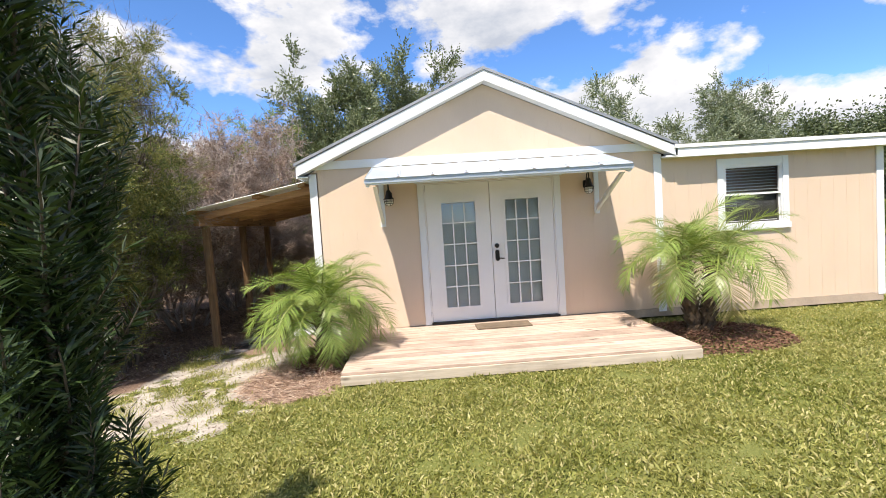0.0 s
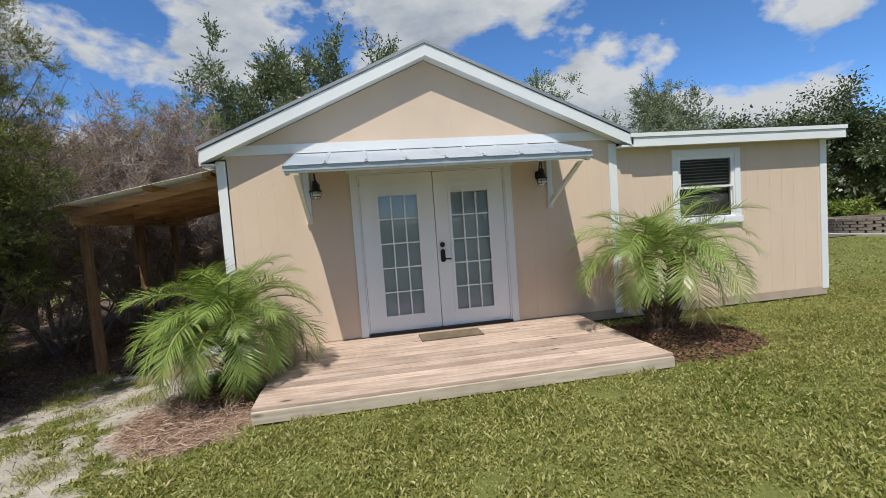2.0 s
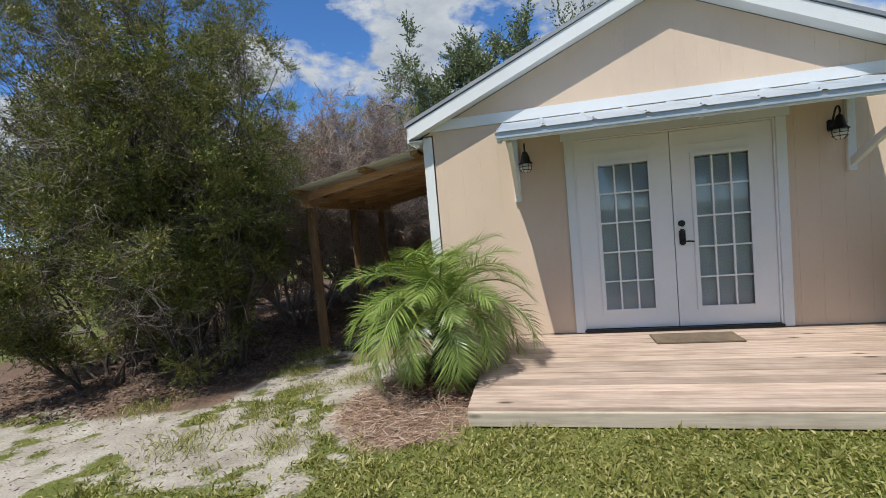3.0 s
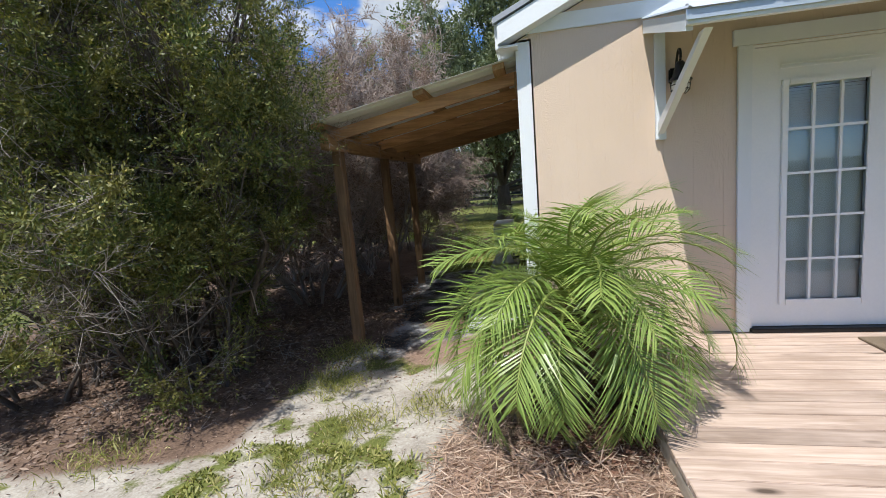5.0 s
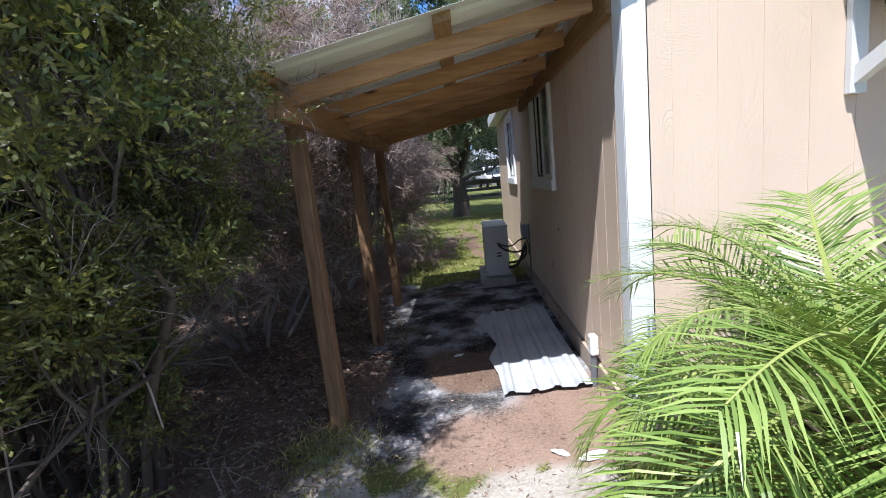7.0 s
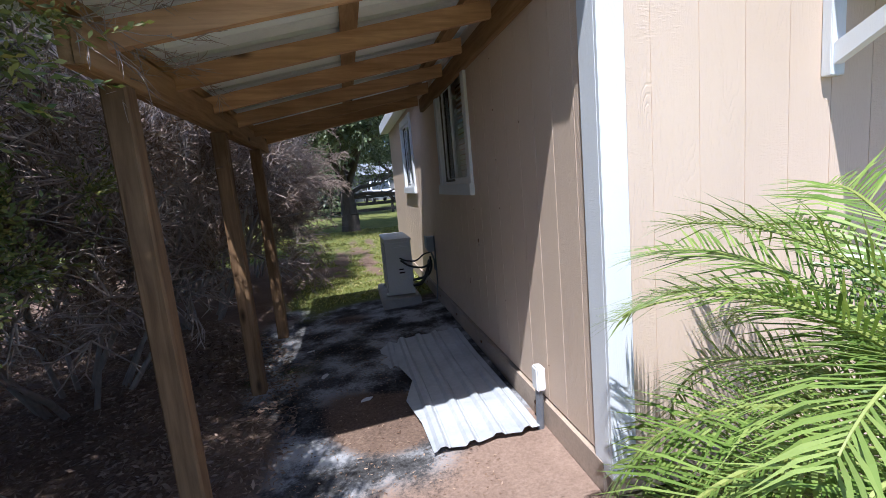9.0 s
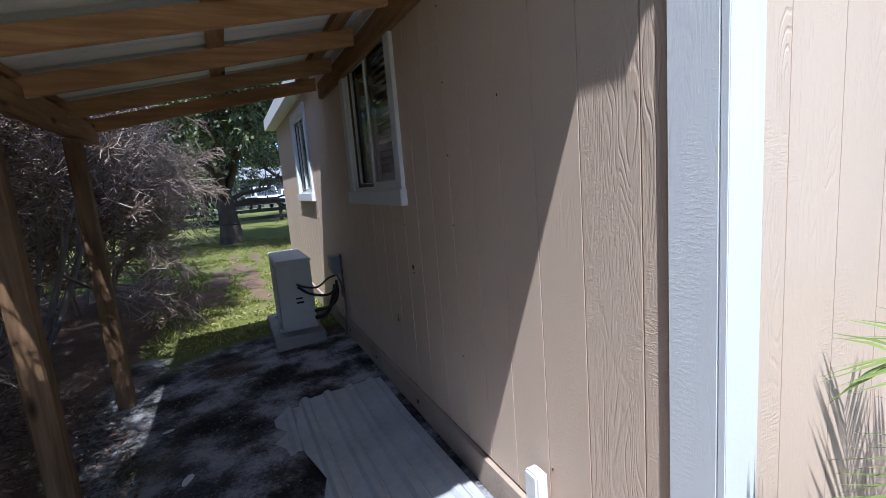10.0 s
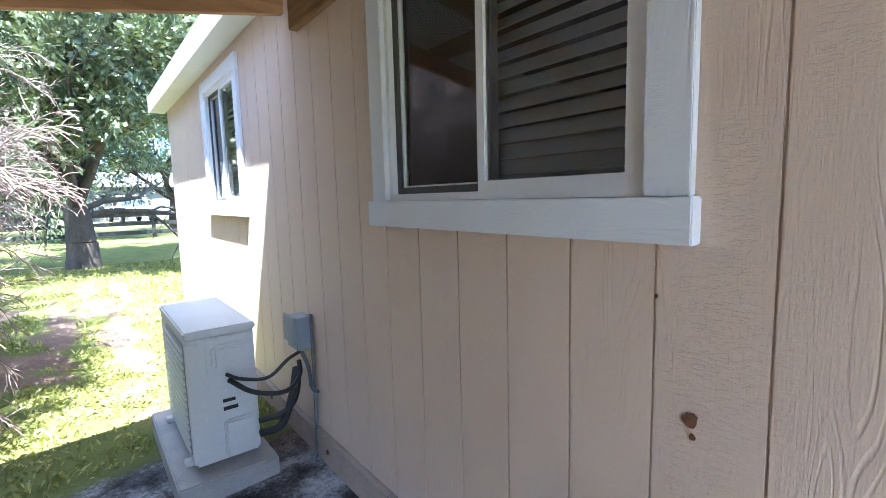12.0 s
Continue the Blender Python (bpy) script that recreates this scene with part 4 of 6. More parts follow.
def ribbed(bm, x0, x1, y0, y1, zf, ribs, rib_h, along="x", thick=0.0012, jag=0.0, torn=0.0):
    """A ribbed metal sheet: ribs run along one axis; zf gives its height."""
    a0, a1 = (y0, y1) if along == "x" else (x0, x1)
    us = []
    step = (a1 - a0) / ribs
    for i in range(ribs):
        c = a0 + step * (i + 0.5)
        us += [(c - step / 2, 0), (c - 0.032, 0), (c - 0.014, rib_h), (c + 0.014, rib_h), (c + 0.032, 0), (c + step * 0.25, 0), (c + step * 0.27, rib_h * 0.2), (c + step * 0.30, 0)]
    us.append((a1, 0))
    b0, b1 = (x0, x1) if along == "x" else (y0, y1)
    rows = []
    m = 7
    for j in range(m):
        t = b0 + (b1 - b0) * j / (m - 1)
        row = []
        for u, h in us:
            tt = t + (jag * math.sin(u * 23.0) + jag * 0.6 * math.sin(u * 61)) * (1 if j == 0 else -0.4 if j == m - 1 else 0)
            if torn and u == us[0][0]:
                u += torn * math.sin(j * 2.3 + 0.6)
            x, y = (tt, u) if along == "x" else (u, tt)
            row.append(bm.verts.new((x, y, zf(x, y) + h)))
        rows.append(row)
    for r0, r1 in zip(rows, rows[1:]):
        for i in range(len(us) - 1):
            bm.faces.new((r0[i], r0[i + 1], r1[i + 1], r1[i]))
    g = bmesh.ops.extrude_face_region(bm, geom=bm.faces[:])
    for v in [e for e in g["geom"] if isinstance(e, bmesh.types.BMVert)]:
        v.co.z += thick
    bmesh.ops.recalc_face_normals(bm, faces=bm.faces[:])
    return bm


for y0, y1 in ((6.635, 7.52), (7.50, 8.44), (8.42, 9.36), (9.34, LY1 + 0.06)):
    up = 0.002 if y0 in (7.50, 9.34) else 0.0
    part("roof_sheet", ribbed(bmesh.new(), LX - 0.06, CX - 0.03, y0, y1, lambda x, y: under(x) + up, 4, 0.02), M_PORCHMETAL, lean, "galvanised ribbed roof sheet")


# ---- beside the side wall ----
sheets = ((-2.58, -2.28, 8.45, 9.0, 0.0, 1), (-2.47, -1.87, 7.19, 9.04, 0.014, 3))
for x0, x1, y0, y1, up, ribs in sheets:
    ob = part("metal_sheet", ribbed(bmesh.new(), x0, x1, y0, y1, lambda x, y: float(height(x, y)) + 0.012 + up + 0.006 * math.sin(y * 3 + x), ribs + 1, 0.018, "y", 0.0015, 0.008, 0.045), M_SHEET)
    tagged(ob, "old pale ribbed roofing sheet lying on the dirt", "metal sheet", "roofing sheets on the ground")

ac_pad = tagged(part("concrete_pad", boxed(-2.46, -2.02, 10.18, 11.16, -0.10, 0.075, bev=0.008), M_CONCRETE), "low grey concrete pad under the outdoor unit", "pad")
ac = holder("air_conditioner", (-2.2, 10.65, 0.075), "pale grey outdoor split air conditioner unit", "air conditioner")
A0, A1, B0, B1, C0, C1 = -2.37, -2.075, 10.27, 11.06, 0.10, 0.75
part("cabinet", boxed(A0, A1, B0, B1, C0, C1 - 0.03, bev=0.012), M_ACBODY, ac)
part("top_cover", boxed(A0 - 0.008, A1 + 0.008, B0 - 0.008, B1 + 0.008, C1 - 0.034, C1, bev=0.008), M_ACBODY, ac)
part("end_panel", boxed(A0 + 0.075, A1 - 0.012, B0 - 0.010, B0 + 0.001, C1 - 0.235, C1 - 0.045, bev=0.004), M_ACBODY, ac)
part("cable_cover", boxed(A0 + 0.095, A1 - 0.035, B0 - 0.050, B0 - 0.008, C1 - 0.185, C1 - 0.075, bev=0.016), M_ACBODY, ac, "bulged cable cover")
part("valve_cover", boxed(A0 + 0.13, A1 - 0.02, B0 - 0.028, B0 + 0.001, C0 + 0.02, C0 + 0.20, bev=0.01), M_ACBODY, ac)
part("rating_label", boxed(A0 + 0.135, A0 + 0.19, B0 - 0.004, B0 + 0.001, C0 + 0.285, C0 + 0.30), M_BLACK, ac, "dark printed label")
part("rating_label", boxed(A0 + 0.135, A0 + 0.20, B0 - 0.004, B0 + 0.001, C0 + 0.245, C0 + 0.262), M_BLACK, ac, "dark printed label")
grille = part("fan_grille", boxed(A0 - 0.006, A0 + 0.001, B0 + 0.06, B1 - 0.22, C0 + 0.05, C1 - 0.07), M_ROOFING, ac, "grey coil behind the fan grille")
for k in range(14):
    z = C0 + 0.06 + k * 0.037
    part("grille_bar", boxed(A0 - 0.014, A0 - 0.006, B0 + 0.055, B1 - 0.215, z, z + 0.012), M_ACBODY, grille)
for k in range(3):
    y = B0 + 0.02 + k * 0.011
    part("louvre", boxed(A0 - 0.006, A0 + 0.05, y - 0.028, y - 0.022, C0 + 0.03, C1 - 0.06), M_ACBODY, ac)
for y in (B0 + 0.09, B1 - 0.12):
    part("foot", boxed(A0 - 0.03, A1 + 0.02, y, y + 0.05, 0.076, C0 + 0.003, bev=0.004), M_ACBODY, ac)
for z in (C1 - 0.11, C0 + 0.20):
    vb = part("screw", lathe(bmesh.new(), [(0.006, 0), (0.005, 0.004)], (0, 0, 0), 8), M_GREYBOX, ac, local=False)
    vb.matrix_basis = pose(A0 + 0.045, B0 + 0.001, z, 90, 0, 0)

box_d = holder("disconnect_box", (CX, 10.28, 0.70), "grey weatherproof electrical disconnect box on the siding", "electrical box")
part("body", boxed(CX - 0.085, CX - 0.001, 10.21, 10.35, 0.565, 0.735, bev=0.006), M_GREYBOX, box_d)
part("cover", boxed(CX - 0.100, CX - 0.083, 10.20, 10.36, 0.60, 0.745, bev=0.006), M_GREYBOX, box_d)


def cable(name, pts, r, mat, label, cat="cable"):
    return tagged(part(name, tube(bmesh.new(), smooth_line(pts, 8), r), mat, smooth=True), label, cat)


cable("power_cable", [(CX - 0.05, 10.25, 0.57), (CX - 0.08, 10.22, 0.56), (-1.95, 10.18, 0.55), (-2.05, 10.17, 0.49), (-2.16, 10.21, 0.50), (-2.22, 10.24, 0.53)], 0.009, M_CABLE, "black flexible cable from box to unit")
cable("refrigerant_line", [(-2.21, 10.24, 0.50), (-2.12, 10.16, 0.44), (-1.98, 10.14, 0.41), (-1.88, 10.22, 0.44), (-1.86, 10.27, 0.50)], 0.012, M_CABLE, "black insulated refrigerant line")
cable("refrigerant_line", [(-2.09, 10.22, 0.20), (-2.0, 10.18, 0.23), (-1.92, 10.24, 0.33), (-1.87, 10.29, 0.46)], 0.020, M_CABLE, "thick black insulated refrigerant line")
cable("refrigerant_line", [(-2.09, 10.23, 0.26), (-1.98, 10.20, 0.28), (-1.90, 10.26, 0.30), (-1.85, 10.33, 0.36), (-1.84, 10.36, 0.44)], 0.015, M_CABLE, "black insulated refrigerant line")
cable("conduit", [(CX - 0.012, 10.20, 0.75), (CX - 0.012, 10.20, 0.5), (CX - 0.014, 10.20, 0.22), (CX - 0.03, 10.18, 0.05), (CX - 0.07, 10.15, -0.03)], 0.008, M_CABLEGREY, "thin grey conduit running down the siding", "conduit")
cable("drain_cable", [(CX - 0.05, 10.30, 0.57), (CX - 0.03, 10.26, 0.50), (CX - 0.02, 10.24, 0.44), (CX - 0.03, 10.19, 0.37), (CX - 0.02, 10.14, 0.36)], 0.010, M_CABLEGREY, "grey cable looping to the wall")
pipe = holder("pipe_stub", (CX - 0.05, 7.22, 0), "white plastic outlet box on a grey pipe stub", "pipe")
part("outlet_box", boxed(CX - 0.075, CX - 0.024, 7.185, 7.255, 0.215, 0.345, bev=0.008), M_PVC, pipe)
part("pipe", tube(bmesh.new(), [(CX - 0.05, 7.22, 0.22), (CX - 0.052, 7.222, 0.1), (CX - 0.055, 7.225, -0.1)], 0.021, 12), M_CABLEGREY, pipe)


def stain(at, r, label):
    bm = bmesh.new()
    vs = [bm.verts.new((0, r * (0.7 + 0.5 * random.random()) * math.cos(a), r * (0.7 + 0.6 * random.random()) * math.sin(a))) for a in np.linspace(0, 2 * math.pi, 13)[:-1]]
    bm.faces.new(vs)
    bmesh.ops.recalc_face_normals(bm, faces=bm.faces[:])
    g = bmesh.ops.extrude_face_region(bm, geom=bm.faces[:])
    for v in [e for e in g["geom"] if isinstance(e, bmesh.types.BMVert)]:
        v.co.x -= 0.003
    ob = part("wood_hole", bm, M_RUST, wall_side, label)
    ob.location = at
    return ob


stain((CX - 0.001, 8.35, 0.89), 0.014, "rotted brown hole in the siding")
stain((CX - 0.001, 8.345, 0.855), 0.006, "small chip")
stain((CX - 0.001, 8.70, 0.50), 0.012, "dark scuff on the siding")
stain((CX - 0.001, 8.69, 0.53), 0.007, "dark scuff on the siding")

for y_, z_ in ((7.826, 2.05), (7.824, 1.75), (7.827, 1.45), (7.823, 1.15), (7.826, 0.55), (7.41, 1.62), (8.435, 1.12), (7.20, 0.35)):
    nail = part("nail", lathe(bmesh.new(), [(0.0045, 0), (0.004, 0.002)], (0, 0, 0), 8), M_RUST, wall_side)
    nail.matrix_basis = pose(CX - 0.0005, y_ - 0.012, z_, 0, -90, 0)

for x, y, r, a in ((-2.06, 6.50, 0.075, 20), (-2.22, 6.56, 0.05, -30), (-3.05, 8.55, 0.05, 70), (-3.2, 9.2, 0.035, 10), (-2.75, 8.0, 0.045, 30), (-4.35, 6.1, 0.05, 50)):
    bm = bmesh.new()
    vs = [bm.verts.new((r * (0.8 + 0.4 * random.random()) * math.cos(t), 0.45 * r * (0.8 + 0.4 * random.random()) * math.sin(t), 0.006 * random.random())) for t in np.linspace(0, 2 * math.pi, 10)[:-1]]
    f = bm.faces.new(vs)
    g = bmesh.ops.extrude_face_region(bm, geom=[f])
    for v in [e for e in g["geom"] if isinstance(e, bmesh.types.BMVert)]:
        v.co.z += 0.004
    bmesh.ops.recalc_face_normals(bm, faces=bm.faces[:])
    ob = part("paper_scrap", bm, M_SAND_SCRAP)
    ob.matrix_basis = pose(x, y, float(height(x, y)) + 0.003, 0, 0, a)
    tagged(ob, "torn pale scrap lying on the ground", "litter", "scraps on the ground")


# ---- palms ----
def frond_mesh(name, length, droop, mat_seed, pairs=62):
    """One feather frond along +x from the origin: rib and folded narrow leaflets."""
    r = np.random.default_rng(mat_seed)
    s = np.linspace(0, 1, pairs)
    ang = 1.0 - droop * s ** 1.25
    step = length / pairs
    rib = np.zeros((pairs, 3))
    rib[:, 0], rib[:, 2] = np.cumsum(np.cos(ang) * step), np.cumsum(np.sin(ang) * step)
    tang = np.stack([np.cos(ang), np.zeros(pairs), np.sin(ang)], 1)
    up = np.stack([-np.sin(ang), np.zeros(pairs), np.cos(ang)], 1)
    vs, fs = [], []
    o = 0
    for side in (-1, 1):
        keep = s > 0.14
        p, t, u, q = rib[keep], tang[keep], up[keep], s[keep]
        m = len(p)
        ll = length * 0.265 * np.sin(np.clip(0.25 + q * 2.75, 0, math.pi)) ** 0.7 * r.uniform(0.85, 1.1, m) + 0.05
        sweep = 0.42 + 0.5 * q
        y = np.array([0, side, 0.0])
        d = unit(t * np.sin(sweep)[:, None] + y * np.cos(sweep)[:, None] + u * (0.20 + 0.12 * r.normal(size=m))[:, None] + r.normal(0, 0.05, (m, 3)))
        w = u * 0.0065 + t * 0.004
        ww = (0.0043 * r.uniform(0.8, 1.15, m))[:, None] * unit(np.cross(d, u))
        sag = np.array([0, 0, -1.0]) * (ll * r.uniform(0.10, 0.34, m))[:, None]
        a, b, c = p, p + d * ll[:, None] * 0.45 + sag * 0.12, p + d * ll[:, None] + sag
        v = np.stack([a - ww * 0.5, a + ww * 0.5, b + ww, b - ww, c], 1).reshape(-1, 3)
        base = o + np.arange(m)[:, None] * 5
        fs.append(np.concatenate([base + k for k in (0, 1, 2, 3)], 1))
        fs.append(np.concatenate([base + k for k in (3, 2, 4, 4)], 1))
        vs.append(v)
        o += len(v)
    v = np.concatenate(vs)
    f = np.concatenate(fs)
    quads = f[f[:, 2] != f[:, 3]]
    tris = f[f[:, 2] == f[:, 3]][:, :3]
    me = bpy.data.meshes.new(name)
    me.from_pydata(v.tolist(), [], quads.tolist() + tris.tolist())
    rb = bmesh.new()
    tube(rb, [tuple(x) for x in rib[::3]], [0.012 * (1 - 0.85 * i / len(rib[::3])) for i in range(len(rib[::3]))], 5)
    rm = bpy.data.meshes.new("rib")
    rb.to_mesh(rm)
    rb.free()
    return me, rm


FRONDS = [frond_mesh("frond", 0.98, 1.5, 1), frond_mesh("frond", 0.92, 1.9, 2), frond_mesh("frond", 1.02, 2.25, 3), frond_mesh("frond", 0.9, 2.6, 4)]
DRYFRONDS = [tuple(m.copy() for m in FRONDS[3]), tuple(m.copy() for m in FRONDS[2])]


def palm(at, stems, size, count, seed, label, low, high=62, limp=3):
    """A clump of short trunks, each (dx, dy, height), with feather fronds round its head."""
    r = np.random.default_rng(seed)
    ob = holder("date_palm", at, label, "palm", "palms beside the deck")
    for sx, sy, trunk_h in stems:
        bm = bmesh.new()
        rings = 12
        path = [Vector((sx * (0.3 + 0.7 * k / rings), sy * (0.3 + 0.7 * k / rings), -0.05 + (trunk_h + 0.08) * k / rings)) for k in range(rings + 1)]
        tube(bm, path, [0.085 + 0.018 * (k % 2) - 0.015 * k / rings for k in range(rings + 1)], 14)
        for k in range(70):
            a, q = k * 2.4, 0.1 + 0.9 * k / 70
            c = path[0].lerp(path[-1], q)
            p = c + Vector((0.08 * math.cos(a), 0.08 * math.sin(a), 0))
            tube(bm, [p, p + Vector((0.055 * math.cos(a), 0.055 * math.sin(a), 0.06))], [0.017, 0.005], 4)
        part("trunk", bm, M_PALMTRUNK, ob, "rough dark trunk with old leaf bases", local=True)
        for k in range(count):
            q = k / (count - 1)                 # 0 upright and young, 1 low and old
            az = math.degrees(k * 2.39996) + r.uniform(-10, 10) + 90 * sx
            tilt = high - (high + low) * q ** 0.85 + r.uniform(-7, 7)
            which = min(limp, int(q * 3.2 + r.uniform(0, 0.9)))
            dry = q > 0.91
            me, rm = (DRYFRONDS[k % 2] if dry else FRONDS[which])
            f = link("frond", me, M_FRONDDRY if dry else M_FROND, ob, "yellowing drooping frond" if dry else "", local=True)
            sc = size * r.uniform(0.85, 1.1)
            f.matrix_basis = pose(sx + 0.04 * math.cos(radians(az)), sy + 0.04 * math.sin(radians(az)), trunk_h + 0.05 - 0.10 * q, 0, 0, az) @ pose(0, 0, 0, r.uniform(-16, 16), 35 - tilt, 0) @ Matrix.Diagonal((sc, sc, sc, 1))
            link("rib", rm, M_RACHIS, f, local=True)
    return ob


palm((-1.55, 5.58, 0.0), ((0.0, 0.0, 0.66),), 0.98, 56, 5, "bushy green pygmy date palm at the deck's corner", 15, 60)
palm((3.20, 5.60, 0.0), ((-0.17, 0.05, 0.97), (0.19, -0.03, 0.90)), 1.08, 21, 8, "taller twin-trunked green date palm with drooping fronds in mulch", -4, 52, 2)


# ---- mulch, litter and grass ----
def chips(name, n, cx, cy, rx, ry, mat, label, size=(0.02, 0.06), seed=1, lift=0.02, slim=0.35):
    r = np.random.default_rng(seed)
    a, d = r.uniform(0, 2 * math.pi, n), np.sqrt(r.uniform(0, 1, n))
    x, y = cx + rx * d * np.cos(a), cy + ry * d * np.sin(a)
    mound = lift * (1 - d ** 2)
    p = np.stack([x, y, height(x, y) + 0.004 + mound * r.uniform(0.3, 1.2, n)], 1)
    way = np.stack([r.normal(size=n), r.normal(size=n), r.normal(0, 0.22, n)], 1)
    ln_ = r.uniform(*size, n)
    v, f = blades(p, way, ln_, ln_ * slim)
    return tagged(fast_mesh(name, v, f, mat), label, name.replace("_", " "), kind="stuff")


chips("bark_mulch", 9000, 3.2, 5.45, 0.98, 0.85, M_MULCH, "dark brown bark mulch round the taller palm", seed=2, lift=0.07)
chips("bark_mulch", 3000, -1.52, 5.45, 0.42, 0.5, M_MULCH, "dark bark mulch and dead fronds under the bushy palm", seed=3, lift=0.05)
chips("pine_straw", 9000, -1.72, 5.05, 0.62, 0.72, M_STRAW, "reddish dry straw beside the palm", (0.06, 0.15), 4, 0.012, 0.05)
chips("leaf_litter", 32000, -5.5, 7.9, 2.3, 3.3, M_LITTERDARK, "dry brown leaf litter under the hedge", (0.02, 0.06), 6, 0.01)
chips("leaf_litter", 3500, -2.9, 8.1, 0.9, 2.0, M_LITTER, "scattered dry leaves under the lean-to", (0.008, 0.024), 7, 0.004)


chips("ground_debris", 5000, -3.0, 5.2, 2.2, 1.7, M_LITTERDARK, "small brown bits of bark and leaf on the sand", (0.01, 0.04), 17, 0.002, 0.25)


def grass(name, n, x0, x1, y0, y1, seed, hgt, wid, label, bare=1.0):
    r = np.random.default_rng(seed)
    x, y = r.uniform(x0, x1, n), r.uniform(y0, y1, n)
    sand, dirt, rust, litter = covers(x, y)
    dens = np.clip(1.15 - bare * 1.9 * np.maximum.reduce([sand, dirt, rust, litter]), 0.0, 1)
    clear = (np.hypot((x - 3.2) / 0.95, (y - 5.45) / 0.85) > 1) & ~((x > DX0 - 0.02) & (x < DX1 + 0.02) & (y > DY0 - 0.03) & (y < 6.7)) & ~((x > CX - 0.03) & (x < WX + 0.02) & (y > FY - 0.02) & (y < BY + 0.03))
    clear &= ~((x > -2.5) & (x < CX) & (y > 7.0) & (y < 9.1)) & ~((x > -2.5) & (x < -2.0) & (y > 10.1) & (y < 11.2))
    keep = clear & (r.uniform(0, 1, n) < dens)
    x, y = x[keep], y[keep]
    m = len(x)
    p = np.stack([x, y, height(x, y) - 0.003], 1)
    lean_ = lump(x, y, 2.2, 55)[:, None] * 0.3
    way = np.stack([r.normal(0, 0.75, m), r.normal(0, 0.75, m), np.ones(m)], 1) + np.concatenate([lean_, lean_, 0 * lean_], 1)
    tuft = 0.75 + 0.30 * lump(x, y, 5.0, 77) + 0.30 * lump(x, y, 13.0, 78)
    v, f = blades(p, way, hgt * r.uniform(0.5, 1.25, m) * tuft, wid * r.uniform(0.7, 1.3, m), bend=r.uniform(0.05, 0.5, m))
    return tagged(fast_mesh(name, v, f, M_GRASS), label, "grass", kind="stuff")


grass("grass", 180000, -3.6, 6.2, 0.9, 5.2, 11, 0.080, 0.0125, "short sunlit coarse lawn with pale dry blades")
grass("grass", 50000, 2.6, 9.5, 4.6, 7.5, 12, 0.065, 0.012, "lawn along the wing")
grass("grass", 50000, 6.2, 16.0, 1.0, 16.0, 13, 0.07, 0.022, "lawn beyond the wing")
grass("grass", 80000, -6.0, 0.0, 10.6, 20.0, 14, 0.09, 0.017, "sunlit lawn behind the lean-to", 1.2)
grass("grass", 60000, -8.5, -1.5, 2.6, 7.4, 15, 0.06, 0.007, "thin grass tufts in the sandy path", 1.05)
r0 = np.random.default_rng(41)
tx, ty = [], []
for cx_, cy_, rr, k in ((-3.35, 6.1, 0.28, 900), (-3.5, 6.75, 0.3, 900), (-2.9, 5.45, 0.22, 500), (-3.0, 4.9, 0.25, 450), (-2.45, 5.7, 0.25, 420), (-3.3, 4.3, 0.3, 500), (-2.5, 4.4, 0.25, 420), (-4.3, 5.0, 0.3, 450)):
    tx.append(r0.normal(cx_, rr * 0.5, k)); ty.append(r0.normal(cy_, rr * 0.5, k))
tx, ty = np.concatenate(tx), np.concatenate(ty)
m = len(tx)
v, f = blades(np.stack([tx, ty, height(tx, ty)], 1), np.stack([r0.normal(0, 0.6, m), r0.normal(0, 0.6, m), np.ones(m)], 1), r0.uniform(0.05, 0.13, m), 0.006, bend=r0.uniform(0.1, 0.6, m))
tagged(fast_mesh("weed_tufts", v, f, M_GRASS), "loose green weed tufts on bare sand", "weeds", kind="stuff")


# ---- trees and hedge ----
def grow(start, way, length, radius, depth, r, out, tips, spread=0.6, rise=0.25, kids=(2, 4), steps=4, wob=0.22, shrink=0.62):
    """Adds limbs to out and the free ends (place, direction, size) to tips."""
    p, d = np.array(start, float), unit(np.array(way, float))
    seg = length / steps
    for i in range(steps):
        d = unit(d + r.normal(0, wob, 3) + np.array([0, 0, rise * 0.25]))
        q = p + d * seg
        ra, rb = radius * (1 - 0.75 * i / steps), radius * (1 - 0.75 * (i + 1) / steps)
        out.append((*p, *q, ra, rb))
        p = q
        if depth == 0 or i >= 1:
            tips.append((*p, *d, depth))
        if depth > 0 and i >= 1:
            for _ in range(r.integers(*kids)):
                nd = unit(d + r.normal(0, spread, 3) + np.array([0, 0, rise * 0.3]))
                grow(p, nd, length * shrink * r.uniform(0.7, 1.15), max(rb * 0.62, 0.0025), depth - 1, r, out, tips, spread, rise, kids, max(steps - 1, 2), wob, shrink)


def sprays(tips, r, per, size, leaf, width, flat=0.5, hang=0.15):
    """Sprays of small leaves about the given free ends."""
    t = np.asarray(tips, float)
    n = len(t)
    base = np.repeat(t[:, :3], per, 0)
    d = np.repeat(t[:, 3:6], per, 0)
    off = r.normal(0, 1, (n * per, 3)) * np.array([1, 1, 0.8])
    along = r.uniform(-0.3, 1.0, (n * per, 1))
    p = base + d * along * size + off * size * 0.34
    way = d * 0.9 + off * flat + np.array([0, 0, -hang])
    return blades(p, way, leaf * r.uniform(0.6, 1.3, n * per), width * r.uniform(0.7, 1.25, n * per), bend=r.uniform(0, 0.25, n * per))


